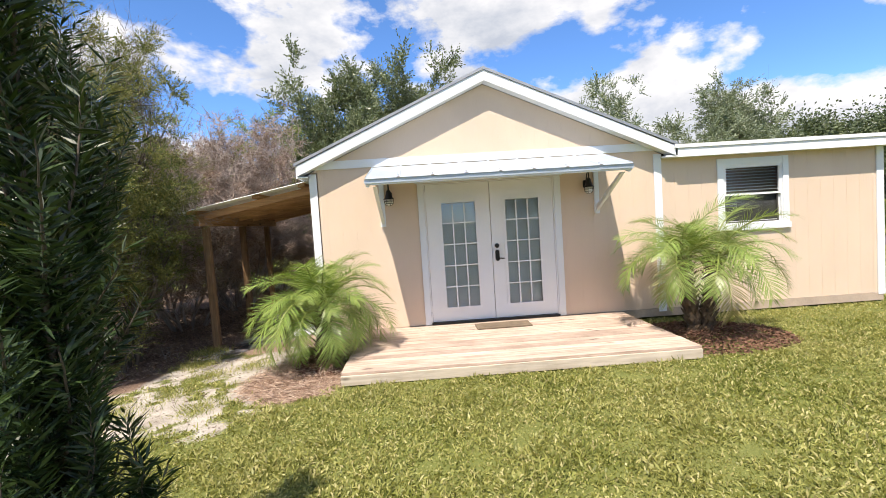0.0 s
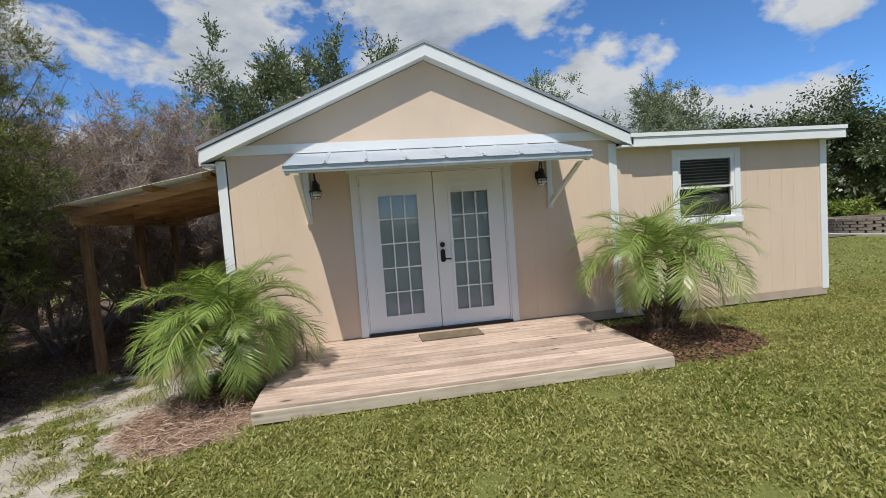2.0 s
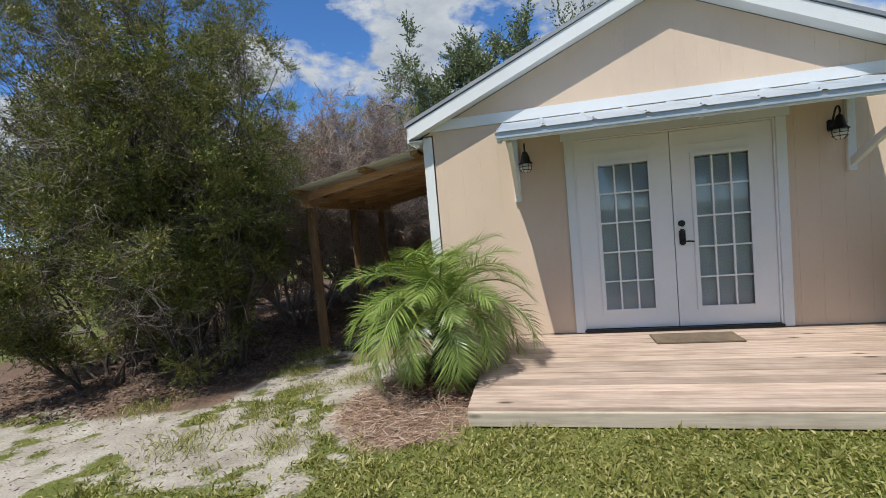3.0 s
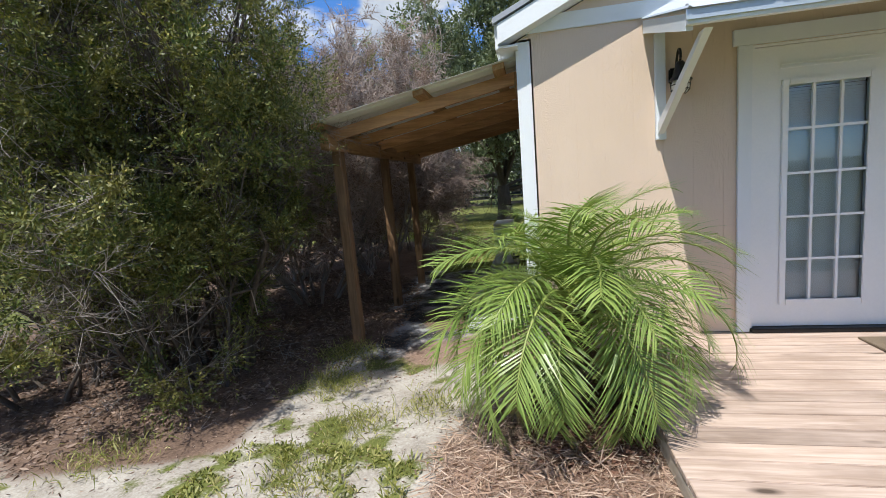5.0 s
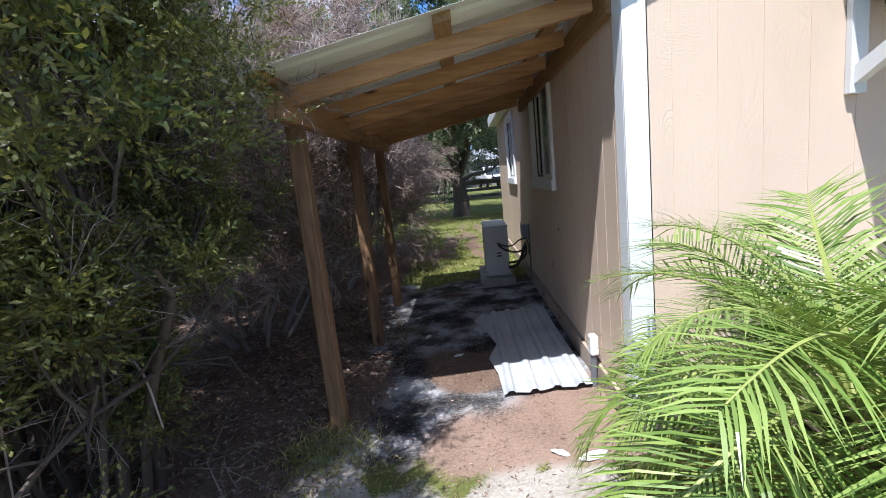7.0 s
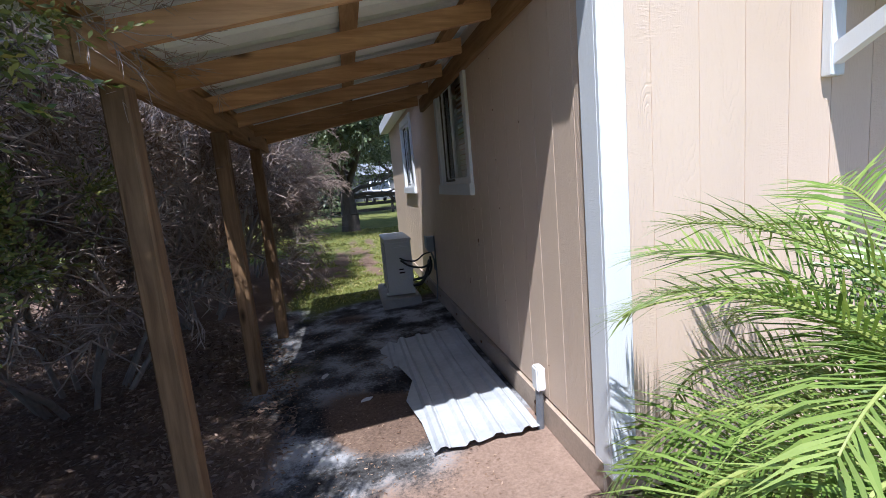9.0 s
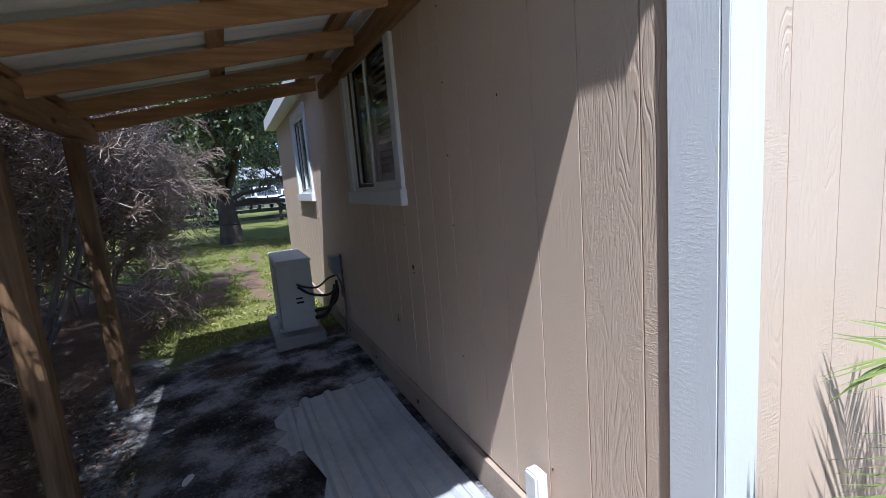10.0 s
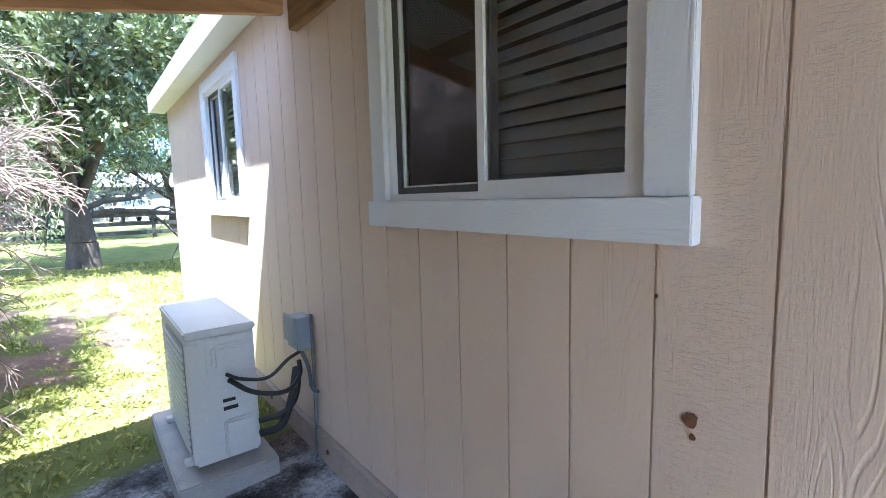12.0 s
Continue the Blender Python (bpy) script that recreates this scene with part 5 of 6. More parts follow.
def fans(tips, r, twigs, leaves, reach, leaf, width):
    """Feathery fans: a few branchlets from each free end, short leaves along both their sides."""
    t = np.asarray(tips, float)
    n = len(t)
    d = np.repeat(t[:, 3:6], twigs, 0)
    way = unit(d * 0.75 + r.normal(0, 0.55, (n * twigs, 3)) + np.array([0, 0, 0.12]))
    ln_ = reach * r.uniform(0.55, 1.2, (n * twigs, 1))
    root = np.repeat(t[:, :3], twigs, 0) - np.repeat(t[:, 3:6], twigs, 0) * r.uniform(0, 0.16, (n * twigs, 1))
    side = unit(np.cross(way, r.normal(size=(n * twigs, 3))))
    q = np.tile(np.linspace(0.15, 1.0, leaves), n * twigs)[:, None]
    sg = np.tile(np.where(np.arange(leaves) % 2, 1.0, -1.0), n * twigs)[:, None]
    W, L, S, R = (np.repeat(x, leaves, 0) for x in (way, ln_, side, root))
    m = len(q)
    p = R + W * L * q
    dirs = W * 0.8 + S * sg * (0.8 - 0.5 * q) + r.normal(0, 0.22, (m, 3))
    return blades(p, dirs, leaf * (1.25 - 0.5 * q[:, 0]) * r.uniform(0.7, 1.2, m), width, bend=0.05)


def tufts(tips, r, per, ball):
    """Free ends spread over rounded clumps about the given ones, pointing out and up."""
    t = np.asarray(tips, float)
    d = unit(r.normal(size=(len(t) * per, 3)) + 0.7 * np.repeat(t[:, 3:6], per, 0) + np.array([0, 0, 0.45]))
    p = np.repeat(t[:, :3], per, 0) + d * ball * r.uniform(0.25, 1.0, (len(d), 1))
    return np.concatenate([p, d], 1)


def cedar(name, at, h, stems, seed, label, cat, lean_to=(0, 0), leafy=1.0, mat=M_CEDAR, per=20, bark=M_BARK, depth=2, wide=0.55, dead=0.0, low=0.0, fine=False):
    """A many-stemmed evergreen shrub: bare inner stems, feathery sprays outside."""
    r = np.random.default_rng(seed)
    ob = holder(name, (at[0], at[1], 0), label, cat, "hedge row")
    limbs_, tips = [], []
    for k in range(stems):
        a = 2 * math.pi * k / stems + r.uniform(-0.4, 0.4)
        out = r.uniform(0.12, wide)
        d = (math.cos(a) * out + lean_to[0], math.sin(a) * out + lean_to[1], 1.0)
        z0 = float(height(np.array(at[0]), np.array(at[1])))
        grow((at[0] + 0.25 * math.cos(a), at[1] + 0.25 * math.sin(a), z0 - 0.05), d, h * r.uniform(0.72, 0.95), 0.016 + 0.0042 * h * r.uniform(0.6, 1.2), depth, r, limbs_, tips, 0.62, 0.18, (2, 4), 6, 0.13, 0.42)
    tips = np.array(tips)
    limbs_ = np.array(limbs_)
    reach = np.maximum(limbs_[:, 0], limbs_[:, 3])
    limbs_ = limbs_[~(((reach > -3.78) & (limbs_[:, 4] > 6.5) & (limbs_[:, 4] < 10.9)) | ((reach > -3.7) & (limbs_[:, 4] <= 6.5)) | ((reach > -3.2) & (limbs_[:, 4] > 10.9)))]
    v, f = limbs(limbs_, 4)
    fast_mesh("branchwork", v, f, bark, ob)
    d = np.hypot(tips[:, 0] - at[0] - lean_to[0] * tips[:, 2], tips[:, 1] - at[1] - lean_to[1] * tips[:, 2])
    score = d / (0.55 + 0.28 * h) + tips[:, 2] / h * 0.9
    keep = (tips[:, 6] < depth) & (score > 0.44 + 0.25 * r.uniform(-1, 1, len(tips))) & (tips[:, 2] > 0.35 + low)
    keep &= ~((tips[:, 0] > -3.75) & (tips[:, 1] > 6.72) & (tips[:, 1] < 10.7)) & (tips[:, 0] < -3.4) & ~((tips[:, 0] > -3.7) & (tips[:, 2] < 1.5) & (tips[:, 1] < 10))
    lt = tips[keep]
    if leafy > 0:
        lt = lt[r.uniform(0, 1, len(lt)) < leafy]
        clump = np.sin(lt[:, 0] * 7.3 + seed) + np.sin(lt[:, 1] * 6.7 + 2.1 * seed) + np.sin(lt[:, 2] * 8.1 + 0.7 * seed) + r.normal(0, 0.5, len(lt))
        lt = lt[clump > -0.25]
        dead_one = mat == M_CEDARDEAD
        lt = lt[r.permutation(len(lt))[:(400 if dead_one else int(36 * per * min(1.0, h / 3.2)) // 3)]]
        ball = 0.17 + 0.012 * h
        if dead_one:
            v, f = fans(tufts(lt, r, 14, ball), r, 2, 6, 0.13, 0.05, 0.011)
        elif fine:
            v, f = fans(tufts(lt, r, 19, ball), r, 2, 12, 0.17, 0.032, 0.0125)
        else:
            v, f = fans(tufts(lt, r, 20, ball), r, 2, 7, 0.14, 0.054, 0.0162)
        fast_mesh("foliage", v, f, mat, ob)
    if dead > 0:
        rest = tips[(tips[:, 6] < depth) & (r.uniform(0, 1, len(tips)) < dead) & ((tips[:, 0] < -3.85) | ((tips[:, 1] > 10.9) & (tips[:, 0] < -3.3)))]
        rest = rest[r.permutation(len(rest))[:1100]]
        seg = []
        thin = 1.9 if mat == M_CEDARDEAD else 0.6
        for t in rest:
            for _ in range(5):
                q = t[:3] + unit(t[3:6] * 0.7 + r.normal(0, 0.6, 3)) * r.uniform(0.08, 0.26)
                seg.append((*t[:3], *q, 0.0042 * thin, 0.002 * thin))
                for _ in range(2):
                    q2 = q + unit(q - t[:3] + r.normal(0, 0.12, 3)) * r.uniform(0.05, 0.12)
                    seg.append((*q, *q2, 0.003 * thin, 0.0014 * thin))
        v, f = limbs(seg, 3)
        fast_mesh("dead_wood", v, f, M_TWIG if mat == M_CEDARDEAD else M_BARKGREY, ob, "bare grey dead twigs")
    return ob


GREEN_L, DEAD_L = "dense dark green cedar shrub with bare inner stems", "dead brown cedar shrub with bare grey twigs"
cedar("cedar_shrub", (-5.65, 6.85), 5.0, 14, 21, GREEN_L, "shrub", (0.02, -0.02), per=31, dead=0.10, wide=0.43, fine=True)
cedar("cedar_shrub", (-4.6, 6.45), 3.7, 11, 22, "dense dark green cedar beside the lean-to post", "shrub", (0.0, -0.02), per=26, dead=0.10, wide=0.36, low=-0.15, fine=True)
cedar("cedar_shrub", (-6.5, 6.9), 2.6, 9, 23, GREEN_L, "shrub", (-0.03, -0.03), per=24, dead=0.12, wide=0.5)
cedar("cedar_shrub", (-4.5, 6.1), 1.75, 9, 25, "low bright green cedar shrub in front of the hedge", "shrub", (0.03, -0.08), per=28, dead=0.05, wide=0.7, low=-0.25, fine=True)
cedar("cedar_shrub", (-5.7, 5.85), 1.55, 9, 24, "low spreading cedar shrub at the foot of the hedge", "shrub", (0.0, -0.10), per=27, dead=0.05, wide=0.95, low=-0.25, fine=True)
cedar("dead_cedar", (-4.6, 13.6), 2.4, 9, 32, DEAD_L, "dead shrub", (0.03, 0), leafy=0.15, mat=M_CEDARDEAD, per=12, bark=M_BARKGREY, dead=0.9, wide=0.8)
cedar("dead_cedar", (-4.85, 8.9), 2.7, 11, 28, "dead brown brush of bare twigs behind the lean-to posts", "dead shrub", (0.02, 0), leafy=0.2, mat=M_CEDARDEAD, per=12, bark=M_BARKGREY, dead=0.9, wide=0.7, low=-0.2)
arching = cedar("dead_cedar", (-4.65, 10.9), 4.0, 11, 26, DEAD_L, "dead shrub", (0.0, 0), leafy=0.7, mat=M_CEDARDEAD, per=16, bark=M_BARKGREY, dead=1.0, wide=0.75, low=-0.2)
cedar("dead_cedar", (-6.2, 10.6), 3.2, 9, 36, DEAD_L, "dead shrub", (0.0, 0), leafy=0.3, mat=M_CEDARDEAD, per=14, bark=M_BARKGREY, dead=1.0, wide=0.6, low=-0.2)
cedar("dead_cedar", (-5.3, 12.4), 3.9, 10, 27, DEAD_L, "dead shrub", (0.03, 0), leafy=0.4, mat=M_CEDARDEAD, per=14, bark=M_BARKGREY, dead=1.0, wide=0.75)
cedar("cedar_shrub", (-6.2, 14.8), 4.6, 10, 29, "yellow-green cedar at the end of the hedge", "shrub", (0, 0), per=18, mat=M_SHRUB)

# long arching sprays at the far end of the hedge
ra = np.random.default_rng(88)
for k in range(16):
    lb, tp = [], []
    grow((-4.3 + 0.1 * ra.normal(), 11.3 + 0.16 * k, 0.7 + 0.1 * k + 0.2 * ra.normal()), (1.0, ra.uniform(-0.15, 0.3), ra.uniform(0.0, 0.6)), ra.uniform(0.9, 1.35), 0.013, 2, ra, lb, tp, 0.5, -0.35, (2, 4), 6, 0.14, 0.36)
    lb = np.array(lb)
    lb[:, 6:8] = np.maximum(lb[:, 6:8], 0.0032)
    lb = lb[(np.maximum(lb[:, 0], lb[:, 3]) < -2.62) & (np.minimum(lb[:, 2], lb[:, 5]) > 0.03)]
    v, f = limbs(lb, 4)
    fast_mesh("arching_branch", v, f, M_TWIGBROWN, arching, "pale bare arching twigs")

# drooping dead branches at the hedge's near side
for k, (a, b, c) in enumerate((((-4.55, 6.05, 1.05), (-4.4, 5.9, 0.8), (-4.38, 5.85, 0.35)), ((-4.95, 5.9, 1.1), (-4.9, 5.75, 0.7), (-5.0, 5.7, 0.25)), ((-4.2, 6.2, 0.9), (-4.02, 6.15, 0.75), (-3.95, 6.12, 0.5)))):
    tagged(part("dead_branch", tube(bmesh.new(), smooth_line([a, b, c], 6), [0.009 - 0.0005 * i for i in range(13)], 6), M_TWIG), "pale bare drooping branch of the hedge", "branch", "drooping dead branches")

# dead sprig over the lean-to's outer edge
r1 = np.random.default_rng(5)
for k in range(5):
    lb, tp = [], []
    grow((-3.75, 6.9 + 0.12 * k, 2.02), (0.9, -0.25 + 0.12 * k, -0.10), 0.40, 0.006, 2, r1, lb, tp, 0.5, 0.0, (2, 4), 4, 0.18, 0.5)
    v, f = limbs(lb, 3)
    tagged(fast_mesh("dead_branch", v, f, M_TWIG), "bare brown twigs reaching under the lean-to roof", "branch", "drooping dead branches")

# podocarpus close to the path's start
r2 = np.random.default_rng(9)
podo = holder("podocarpus", (-1.66, 1.28, 0), "tall dark podocarpus shrub with long narrow leaves", "shrub")
lb, tp = [], []
for k in range(13):
    a = 2 * math.pi * k / 13
    grow((-1.66 + 0.2 * math.cos(a), 1.28 + 0.2 * math.sin(a), -0.02), (0.20 * math.cos(a), 0.20 * math.sin(a), 1.0), r2.uniform(1.7, 2.5), 0.018, 1, r2, lb, tp, 0.45, 0.5, (2, 4), 9, 0.07, 0.2)
for x_, y_, dx_, ln2 in ((-1.10, 1.05, 0.16, 0.55), (-1.18, 0.95, 0.05, 0.75), (-1.05, 1.25, 0.12, 0.40)):
    grow((x_ - 0.12, y_ + 0.05, 0.30), (dx_, -0.02, 1.0), ln2 + 0.25, 0.008, 1, r2, lb, tp, 0.35, 0.5, (1, 2), 8, 0.06, 0.22)
v, f = limbs(lb, 5)
fast_mesh("branchwork", v, f, M_BARK, podo)
tp = np.array(tp)
reach = np.hypot(tp[:, 0] + 1.66, tp[:, 1] - 1.28)
tp = tp[reach < 1.0]
n_ = len(tp)
per = 26
base = np.repeat(tp[:, :3], per, 0) - np.repeat(tp[:, 3:6], per, 0) * r2.uniform(-0.04, 0.30, (n_ * per, 1))
dd = np.repeat(tp[:, 3:6], per, 0)
side = r2.normal(size=(n_ * per, 3))
side = unit(side - dd * np.sum(side * dd, 1, keepdims=True))
v, f = blades(base, dd * 0.75 + side, r2.uniform(0.05, 0.085, n_ * per), 0.0085, bend=0.05, kink=0.4)
fast_mesh("foliage", v, f, M_PODO, podo)


def tree(name, at, h, crown, seed, mat, label, leaf=0.10, per=26, depth=3, bark=M_BARK, trunk=0.2, bole=0.25, z=None, near=False):
    r = np.random.default_rng(seed)
    z = float(height(np.array(at[0]), np.array(at[1]))) if z is None else z
    ob = holder(name, (at[0], at[1], z), label, "tree", "trees round the house")
    lb, tp = [], []
    p = np.array([at[0], at[1], z - 0.1])
    d = np.array([0.0, 0, 1])
    bole_h = h * bole
    for i in range(4):
        d = unit(d + r.normal(0, 0.06, 3))
        q = p + d * bole_h / 4
        lb.append((*p, *q, trunk * (1.25 - 0.1 * i), trunk * (1.15 - 0.1 * i)))
        p = q
    for k in range(7):
        a = 2 * math.pi * k / 7 + r.uniform(-0.3, 0.3)
        o = r.uniform(0.25, 1.1) * crown / (h * 0.45)
        grow(p, (math.cos(a) * o, math.sin(a) * o, 1.0), h * 0.42 * r.uniform(0.7, 1.05), trunk * (0.4 if near else 0.55), depth, r, lb, tp, 0.6, 0.12, (1, 3), 5, 0.16, 0.55)
    if near:
        for k in range(9):
            a = 0.7 * k + r.uniform(-0.3, 0.3)
            q = np.array([at[0], at[1], z + bole_h * (0.75 + 0.1 * k)])
            grow(q, (math.cos(a), math.sin(a), 0.25), h * 0.30, trunk * 0.3, depth - 1, r, lb, tp, 0.6, -0.1, (1, 3), 5, 0.16, 0.55)
    lb, tp = np.array(lb), np.array(tp)
    sz = (h * 0.97) / (tp[:, 2].max() - z)
    sx = crown / np.percentile(np.hypot(tp[:, 0] - at[0], tp[:, 1] - at[1]), 92)
    for a_, c_ in ((lb, (0, 1, 2)), (lb, (3, 4, 5)), (tp, (0, 1, 2))):
        a_[:, c_[0]] = at[0] + (a_[:, c_[0]] - at[0]) * sx
        a_[:, c_[1]] = at[1] + (a_[:, c_[1]] - at[1]) * sx
        a_[:, c_[2]] = z + (a_[:, c_[2]] - z) * sz
    v, f = limbs(lb, 5)
    fast_mesh("trunk", v, f, bark, ob)
    tp = tp[tp[:, 6] < depth]
    if near:
        tp = tp[tp[:, 2] > z + 0.235 * h + r.uniform(-0.3, 0.4, len(tp))]
        tp = tp[r.permutation(len(tp))[:per * 60]]
        tp[:, 3:6] = unit(tp[:, 3:6] + np.array([0, 0, 0.5]))
        v, f = fans(tp, r, 5, 9, leaf * 4.2, leaf, leaf * 0.42)
    else:
        v, f = sprays(tp, r, per, leaf * 3.2, leaf, leaf * 0.5, 0.9, 0.1)
    fast_mesh("crown", v, f, mat, ob)
    return ob


tree("oak_tree", (-2.7, 19.8), 9.2, 3.7, 51, M_LIVEOAK, "spreading live oak with silvery sunlit leaves", 0.14, 58, trunk=0.26, bark=M_BARK, bole=0.11, near=True)
tree("oak_tree", (9.2, 21.0), 8.0, 3.2, 52, M_SILVER, "silvery green tree behind the wing", 0.12, 24, trunk=0.15, near=True)
tree("oak_tree", (14.0, 20.5), 7.9, 2.0, 53, M_SILVER, "small open silvery tree behind the wing", 0.12, 14, trunk=0.12, near=True)
tree("oak_tree", (0.6, 31.5), 9.0, 4.6, 57, M_OAK, "dark green oak behind the paddock fence", 0.18, 22, trunk=0.24, bole=0.15)
tree("oak_tree", (-5.6, 30.5), 10.0, 4.8, 58, M_OAK, "dense oak beside the lane", 0.18, 22, trunk=0.24, bole=0.15)
far = tree("oak_tree", (27.0, 34.0), 7.8, 4.2, 54, M_OAK, "dark green oak in the tree line", 0.26, 14, trunk=0.3, z=0.2)
far2 = tree("oak_tree", (33.0, 30.0), 9.4, 4.6, 55, M_OAK, "dark green oak in the tree line", 0.26, 14, trunk=0.3, z=0.2)
k = 0
for x, y, s in ((40, 26, 1.0), (-11, 40, 0.75), (-6, 52, 0.8), (7, 50, 0.7), (-16, 33, 0.7), (21, 46, 0.85), (30, 42, 1.0), (38, 38, 1.15), (46, 33, 1.1), (48, 22, 1.0), (14, 50, 0.75), (3, 68, 0.9), (-8, 66, 0.9), (-18, 44, 1.0), (-26, 36, 1.05),
                (-32, 26, 1.1), (-34, 14, 1.0), (-30, 2, 1.0), (56, 12, 1.1), (52, 0, 1.0), (-14, 50, 0.75), (9, 68, 0.9), (20, 54, 0.8), (-24, -12, 1.0), (-8, -24, 1.1), (10, -26, 1.0), (30, -22, 1.1), (46, -12, 1.0)):
    ob = copy_thing(far if k % 2 else far2, pose(x, y, 0.1, 0, 0, 47 * k))
    ob.scale = (s, s, s)
    k += 1


def shrub(at, h, w, seed, mat, label):
    r = np.random.default_rng(seed)
    z = float(height(np.array(at[0]), np.array(at[1])))
    ob = holder("garden_shrub", (at[0], at[1], z), label, "shrub", "shrubs by the drive")
    lb, tp = [], []
    for k in range(8):
        a = k * 0.785
        grow((at[0], at[1], z - 0.03), (w / h * math.cos(a), w / h * math.sin(a), 1.0), h * 0.7, 0.02, 2, r, lb, tp, 0.7, 0.1, (1, 3), 4, 0.2, 0.5)
    v, f = limbs(lb, 4)
    fast_mesh("branchwork", v, f, M_BARK, ob)
    v, f = sprays(tp, r, 10, 0.22, 0.16, 0.09, 0.9, 0.1)
    fast_mesh("foliage", v, f, mat, ob)


shrub((17.6, 18.2), 1.7, 1.1, 61, M_SHRUB, "yellow-green broadleaf shrub beside the drive")
shrub((20.4, 17.4), 1.2, 0.8, 62, M_SHRUB, "small yellow-green shrub behind the stone ring")
shrub((-6.9, 17.0), 1.0, 0.9, 63, M_SHRUB, "low green bush at the hedge's end")

# ---- drive, stone ring, fence, vehicles ----
dv = bmesh.new()
xs = np.linspace(11.0, 60.0, 60)
row0 = [dv.verts.new((x, 13.4 + 0.06 * (x - 15) + 0.5 * math.sin(x * 0.12), float(height(x, 13.4)) + 0.035)) for x in xs]
row1 = [dv.verts.new((x, 16.6 + 0.10 * (x - 15) + 0.5 * math.sin(x * 0.12), float(height(x, 16.6)) + 0.035)) for x in xs]
for i in range(len(xs) - 1):
    dv.faces.new((row0[i], row0[i + 1], row1[i + 1], row1[i]))
structure("road", dv, M_ASPHALT, "dark gravel drive beyond the lawn", "drive")

ring = holder("stone_ring", (18.3, 14.6, 0.0), "round dry-stacked stone planter on the drive", "planter")
zr = float(height(np.array(18.3), np.array(14.6))) + 0.04
stone = boxed(-0.19, 0.19, -0.12, 0.12, 0, 0.105, bev=0.012)
stone_me = bpy.data.meshes.new("stone")
stone.to_mesh(stone_me)
stone.free()
for lay in range(5):
    for k in range(20):
        a = 2 * math.pi * (k + 0.5 * (lay % 2)) / 20
        s = link("stone", stone_me, M_STONE, ring, local=True)
        s.matrix_basis = pose(1.3 * math.cos(a), 1.3 * math.sin(a), zr + lay * 0.108, 0, 0, math.degrees(a) + 90 + random.uniform(-3, 3))
part("base_slab", lathe(bmesh.new(), [(1.75, -0.05), (1.75, 0.035), (1.7, 0.04)], (0, 0, zr - 0.03), 40), M_CONCRETE, ring, local=True)
part("soil", lathe(bmesh.new(), [(1.18, 0.3), (1.15, 0.45)], (0, 0, zr), 30), M_MULCH, ring, local=True)

fence = holder("fence", (0, 28.5, 0.1), "black three-rail timber paddock fence", "fence")
FYY = 28.5
zf = float(height(np.array(0.0), np.array(FYY)))
for k in range(15):
    x = -17.6 + k * 2.44
    part("post", boxed(x - 0.06, x + 0.06, FYY - 0.06, FYY + 0.06, zf - 0.2, zf + 0.98, bev=0.01), M_FENCE, fence)
for z in (0.2, 0.53, 0.86):
    for k in range(14):
        x = -17.6 + k * 2.44
        part("rail", boxed(x + 0.004, x + 2.436, FYY - 0.09, FYY - 0.061, zf + z - 0.07, zf + z + 0.07), M_FENCE, fence)

lane = bmesh.new()
a = [lane.verts.new((x, 41.0, float(height(x, 41.0)) + 0.03)) for x in np.linspace(-40, 30, 30)]
b = [lane.verts.new((x, 50.0, float(height(x, 50.0)) + 0.03)) for x in np.linspace(-40, 30, 30)]
for i in range(29):
    lane.faces.new((a[i], a[i + 1], b[i + 1], b[i]))
structure("road_lane", lane, M_LANE, "pale sandy lane behind the paddock fence", "lane")


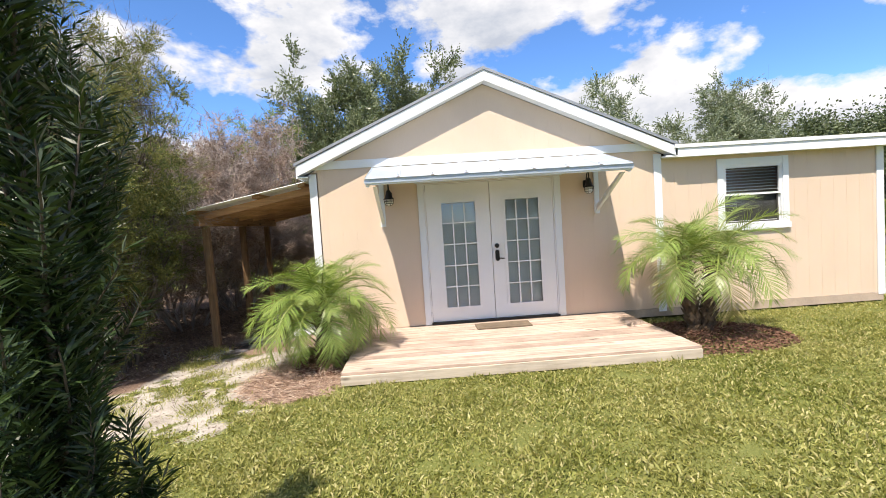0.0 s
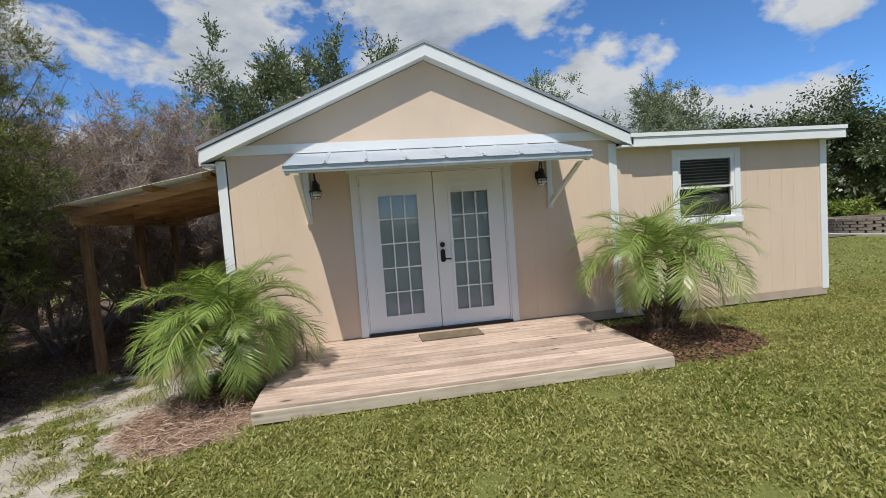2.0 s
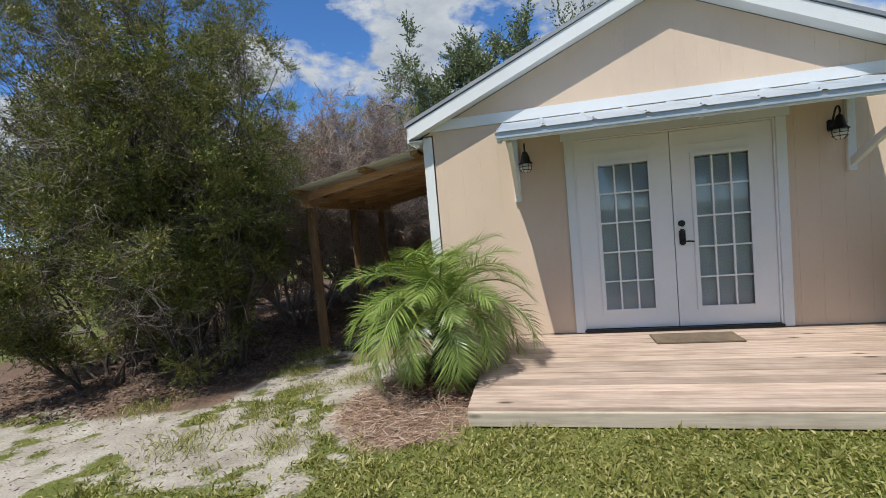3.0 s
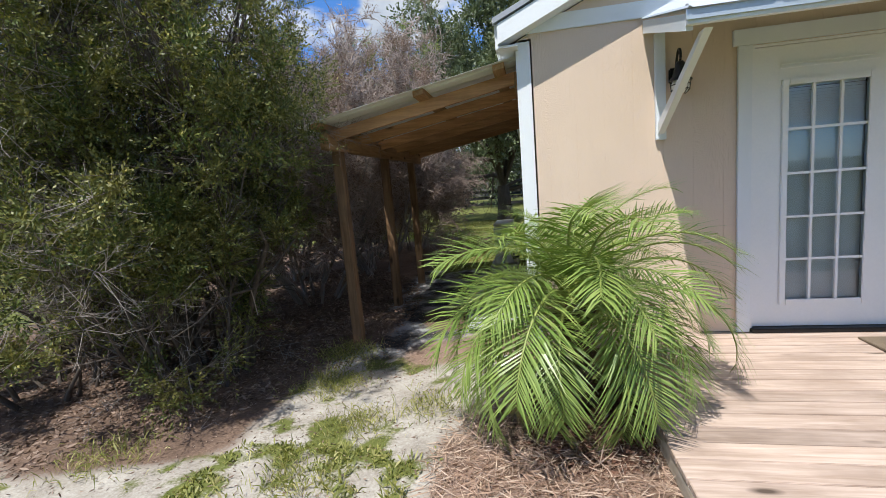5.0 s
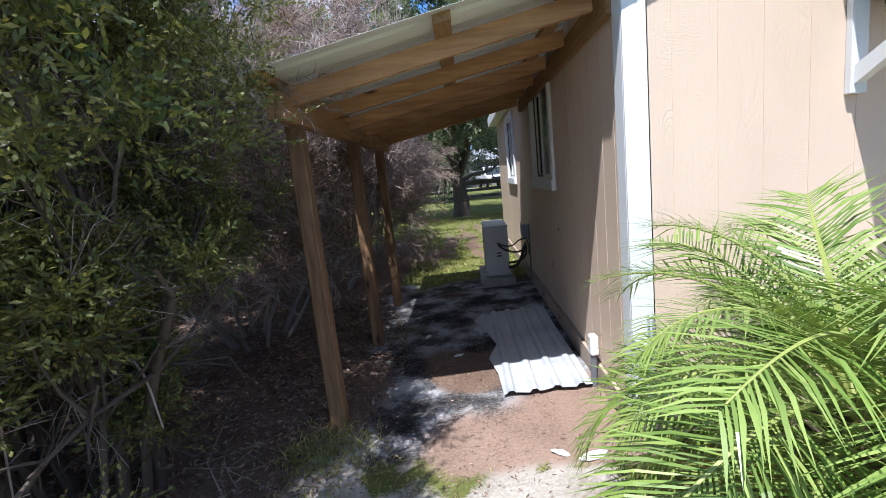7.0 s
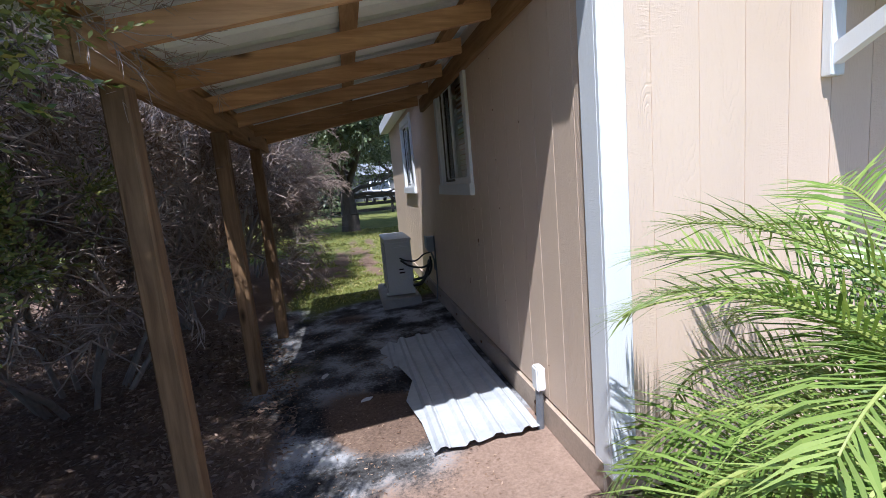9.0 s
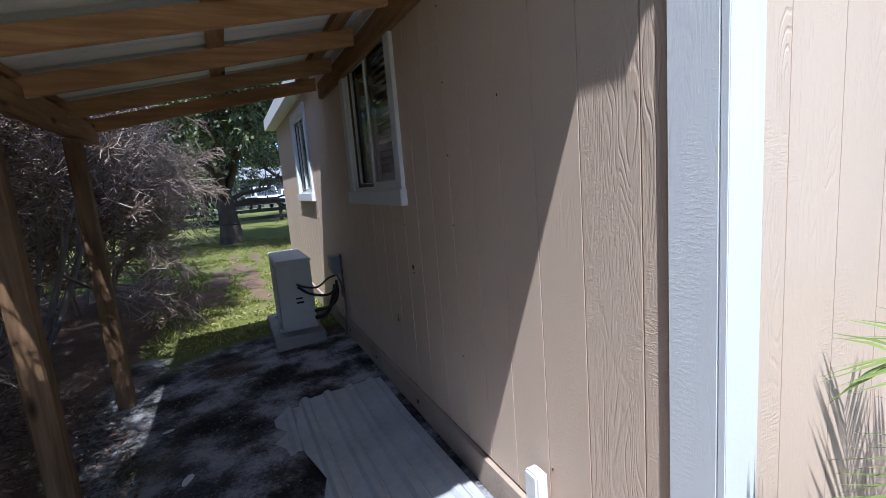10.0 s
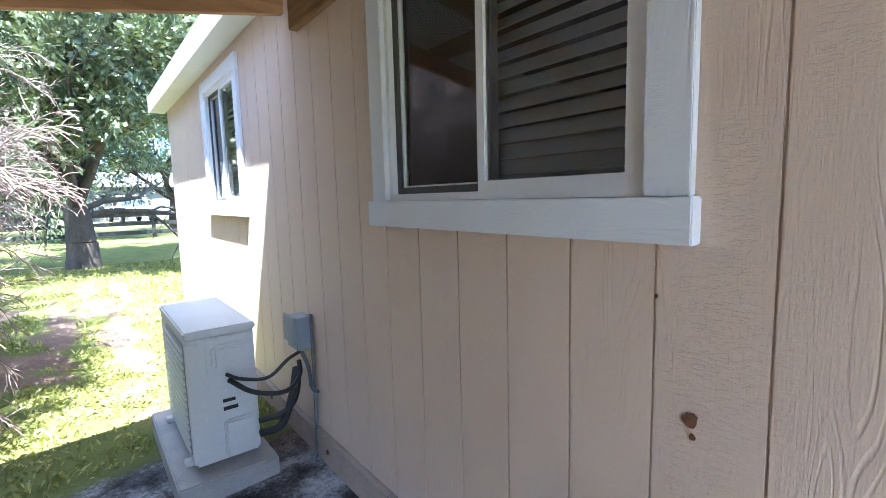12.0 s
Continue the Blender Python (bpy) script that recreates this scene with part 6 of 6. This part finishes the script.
def vehicle(name, label, pickup):
    """A parked vehicle seen end on; it points to -y."""
    ob = holder(name, (0, 0, 0), label, "pickup truck" if pickup else "car")
    L, W = (5.3, 1.96) if pickup else (4.6, 1.82)
    lo, belt, top = (0.42, 1.08, 1.85) if pickup else (0.3, 0.92, 1.5)
    part("body", prism(bmesh.new(), [(-L / 2, lo), (-L / 2 + 0.02, belt - 0.12), (-L / 2 + 0.5, belt - 0.02), (L / 2 - 0.05, belt), (L / 2, lo + 0.25), (L / 2, lo)], -W / 2, W / 2, "x"), M_CARPAINT, ob, local=True)
    c0, c1 = (-L / 2 + 1.35, 0.75) if pickup else (-L / 2 + 1.0, L / 2 - 0.5)
    bm = prism(bmesh.new(), [(c0, belt - 0.01), (c0 + 0.75, top), (c1 - 0.35, top), (c1, belt - 0.01)], -W / 2 + 0.10, W / 2 - 0.10, "x")
    part("cab", bm, M_CARPAINT, ob, local=True)
    part("windscreen", prism(bmesh.new(), [(c0 - 0.012, belt + 0.05), (c0 + 0.655, top - 0.07), (c0 + 0.67, top - 0.07), (c0 + 0.03, belt + 0.05)], -W / 2 + 0.2, W / 2 - 0.2, "x"), M_CARGLASS, ob, local=True)
    part("rear_window", prism(bmesh.new(), [(c1 - 0.01, belt + 0.06), (c1 - 0.31, top - 0.08), (c1 - 0.28, top - 0.08), (c1 + 0.012, belt + 0.06)], -W / 2 + 0.2, W / 2 - 0.2, "x"), M_CARGLASS, ob, local=True)
    for sx in (-1, 1):
        part("side_window", boxed(*sorted((sx * (W / 2 - 0.103), sx * (W / 2 - 0.09))), c0 + 0.72, c1 - 0.42, belt + 0.06, top - 0.09), M_CARGLASS, ob, local=True)
        part("headlight", boxed(*sorted((sx * (W / 2 - 0.34), sx * (W / 2 - 0.06))), -L / 2 - 0.012, -L / 2 + 0.05, belt - 0.36, belt - 0.16, bev=0.01), M_PVC, ob, local=True)
    part("grille", boxed(-W / 2 + 0.4, W / 2 - 0.4, -L / 2 - 0.014, -L / 2 + 0.05, belt - 0.42, belt - 0.16, bev=0.01), M_BLACK, ob, local=True)
    part("bumper", boxed(-W / 2 + 0.03, W / 2 - 0.03, -L / 2 - 0.08, -L / 2 + 0.05, lo - 0.02, lo + 0.2, bev=0.03), M_GREYBOX, ob, local=True)
    for sx in (-1, 1):
        for yy in (-L / 2 + 0.9, L / 2 - 1.05):
            w = part("wheel", lathe(bmesh.new(), [(0.30, 0), (0.37, 0.02), (0.37, 0.22), (0.30, 0.24)], (0, 0, 0), 20), M_TYRE, ob, local=True)
            w.matrix_basis = pose(sx * (W / 2 - 0.12) - 0.12, yy, 0.37, 0, 90, 0)
            part("rim", lathe(bmesh.new(), [(0.2, -0.005), (0.22, 0.12), (0.2, 0.245)], (0, 0, 0), 14), M_ROOFING, w, local=True)
    return ob


v1 = vehicle("pickup_truck", "white pickup truck parked behind the fence", True)
v1.matrix_basis = pose(0.1, 47.0, float(height(0.0, 47.0)) + 0.03, 0, 0, 8)
v2 = vehicle("parked_car", "white car parked behind the fence", False)
v2.matrix_basis = pose(2.5, 48.0, float(height(0.0, 48.0)) + 0.03, 0, 0, -10)

barn = holder("barn", (2, 59, 0.6), "long grey barn far behind the fence", "barn")
zb2 = float(height(0.0, 56.0))
part("wall", boxed(-9, 14, 56, 62, zb2 - 0.2, zb2 + 2.9), M_BARN, barn)
part("roof", prism(bmesh.new(), [(55.5, zb2 + 2.85), (59, zb2 + 4.2), (62.5, zb2 + 2.85)], -9.4, 14.4, "x"), M_ROOFING, barn)
for x in (-4.5, -1.0, 4.5, 8.5):
    part("door", boxed(x, x + 1.6, 55.96, 55.998, zb2, zb2 + 2.2), M_DARK, barn)


# ---- far woods ----
r3 = np.random.default_rng(71)
n_ = 60000
ang_ = r3.uniform(-0.5, math.pi + 0.5, n_)
dist_ = r3.uniform(46, 72, n_)
fx, fy = dist_ * np.cos(ang_), 8 + dist_ * np.sin(ang_)
crest = 3.4 + 1.6 * np.sin(ang_ * 9.0) + 1.1 * np.sin(ang_ * 23.0 + 1.0) + 0.7 * np.sin(ang_ * 61.0)
fz = np.maximum(crest, 1.2) * r3.uniform(0, 1, n_) ** 0.8
keep_ = ~((np.abs(fx - 2) < 16) & (fy > 38) & (fy < 64))
v, f = blades(np.stack([fx, fy, height(fx, fy) + fz], 1)[keep_], r3.normal(size=(n_, 3))[keep_], r3.uniform(0.5, 1.1, n_)[keep_], 0.45)
tagged(fast_mesh("far_woods", v, f, M_OAK), "distant dark green woods round the fields", "woods", kind="stuff")
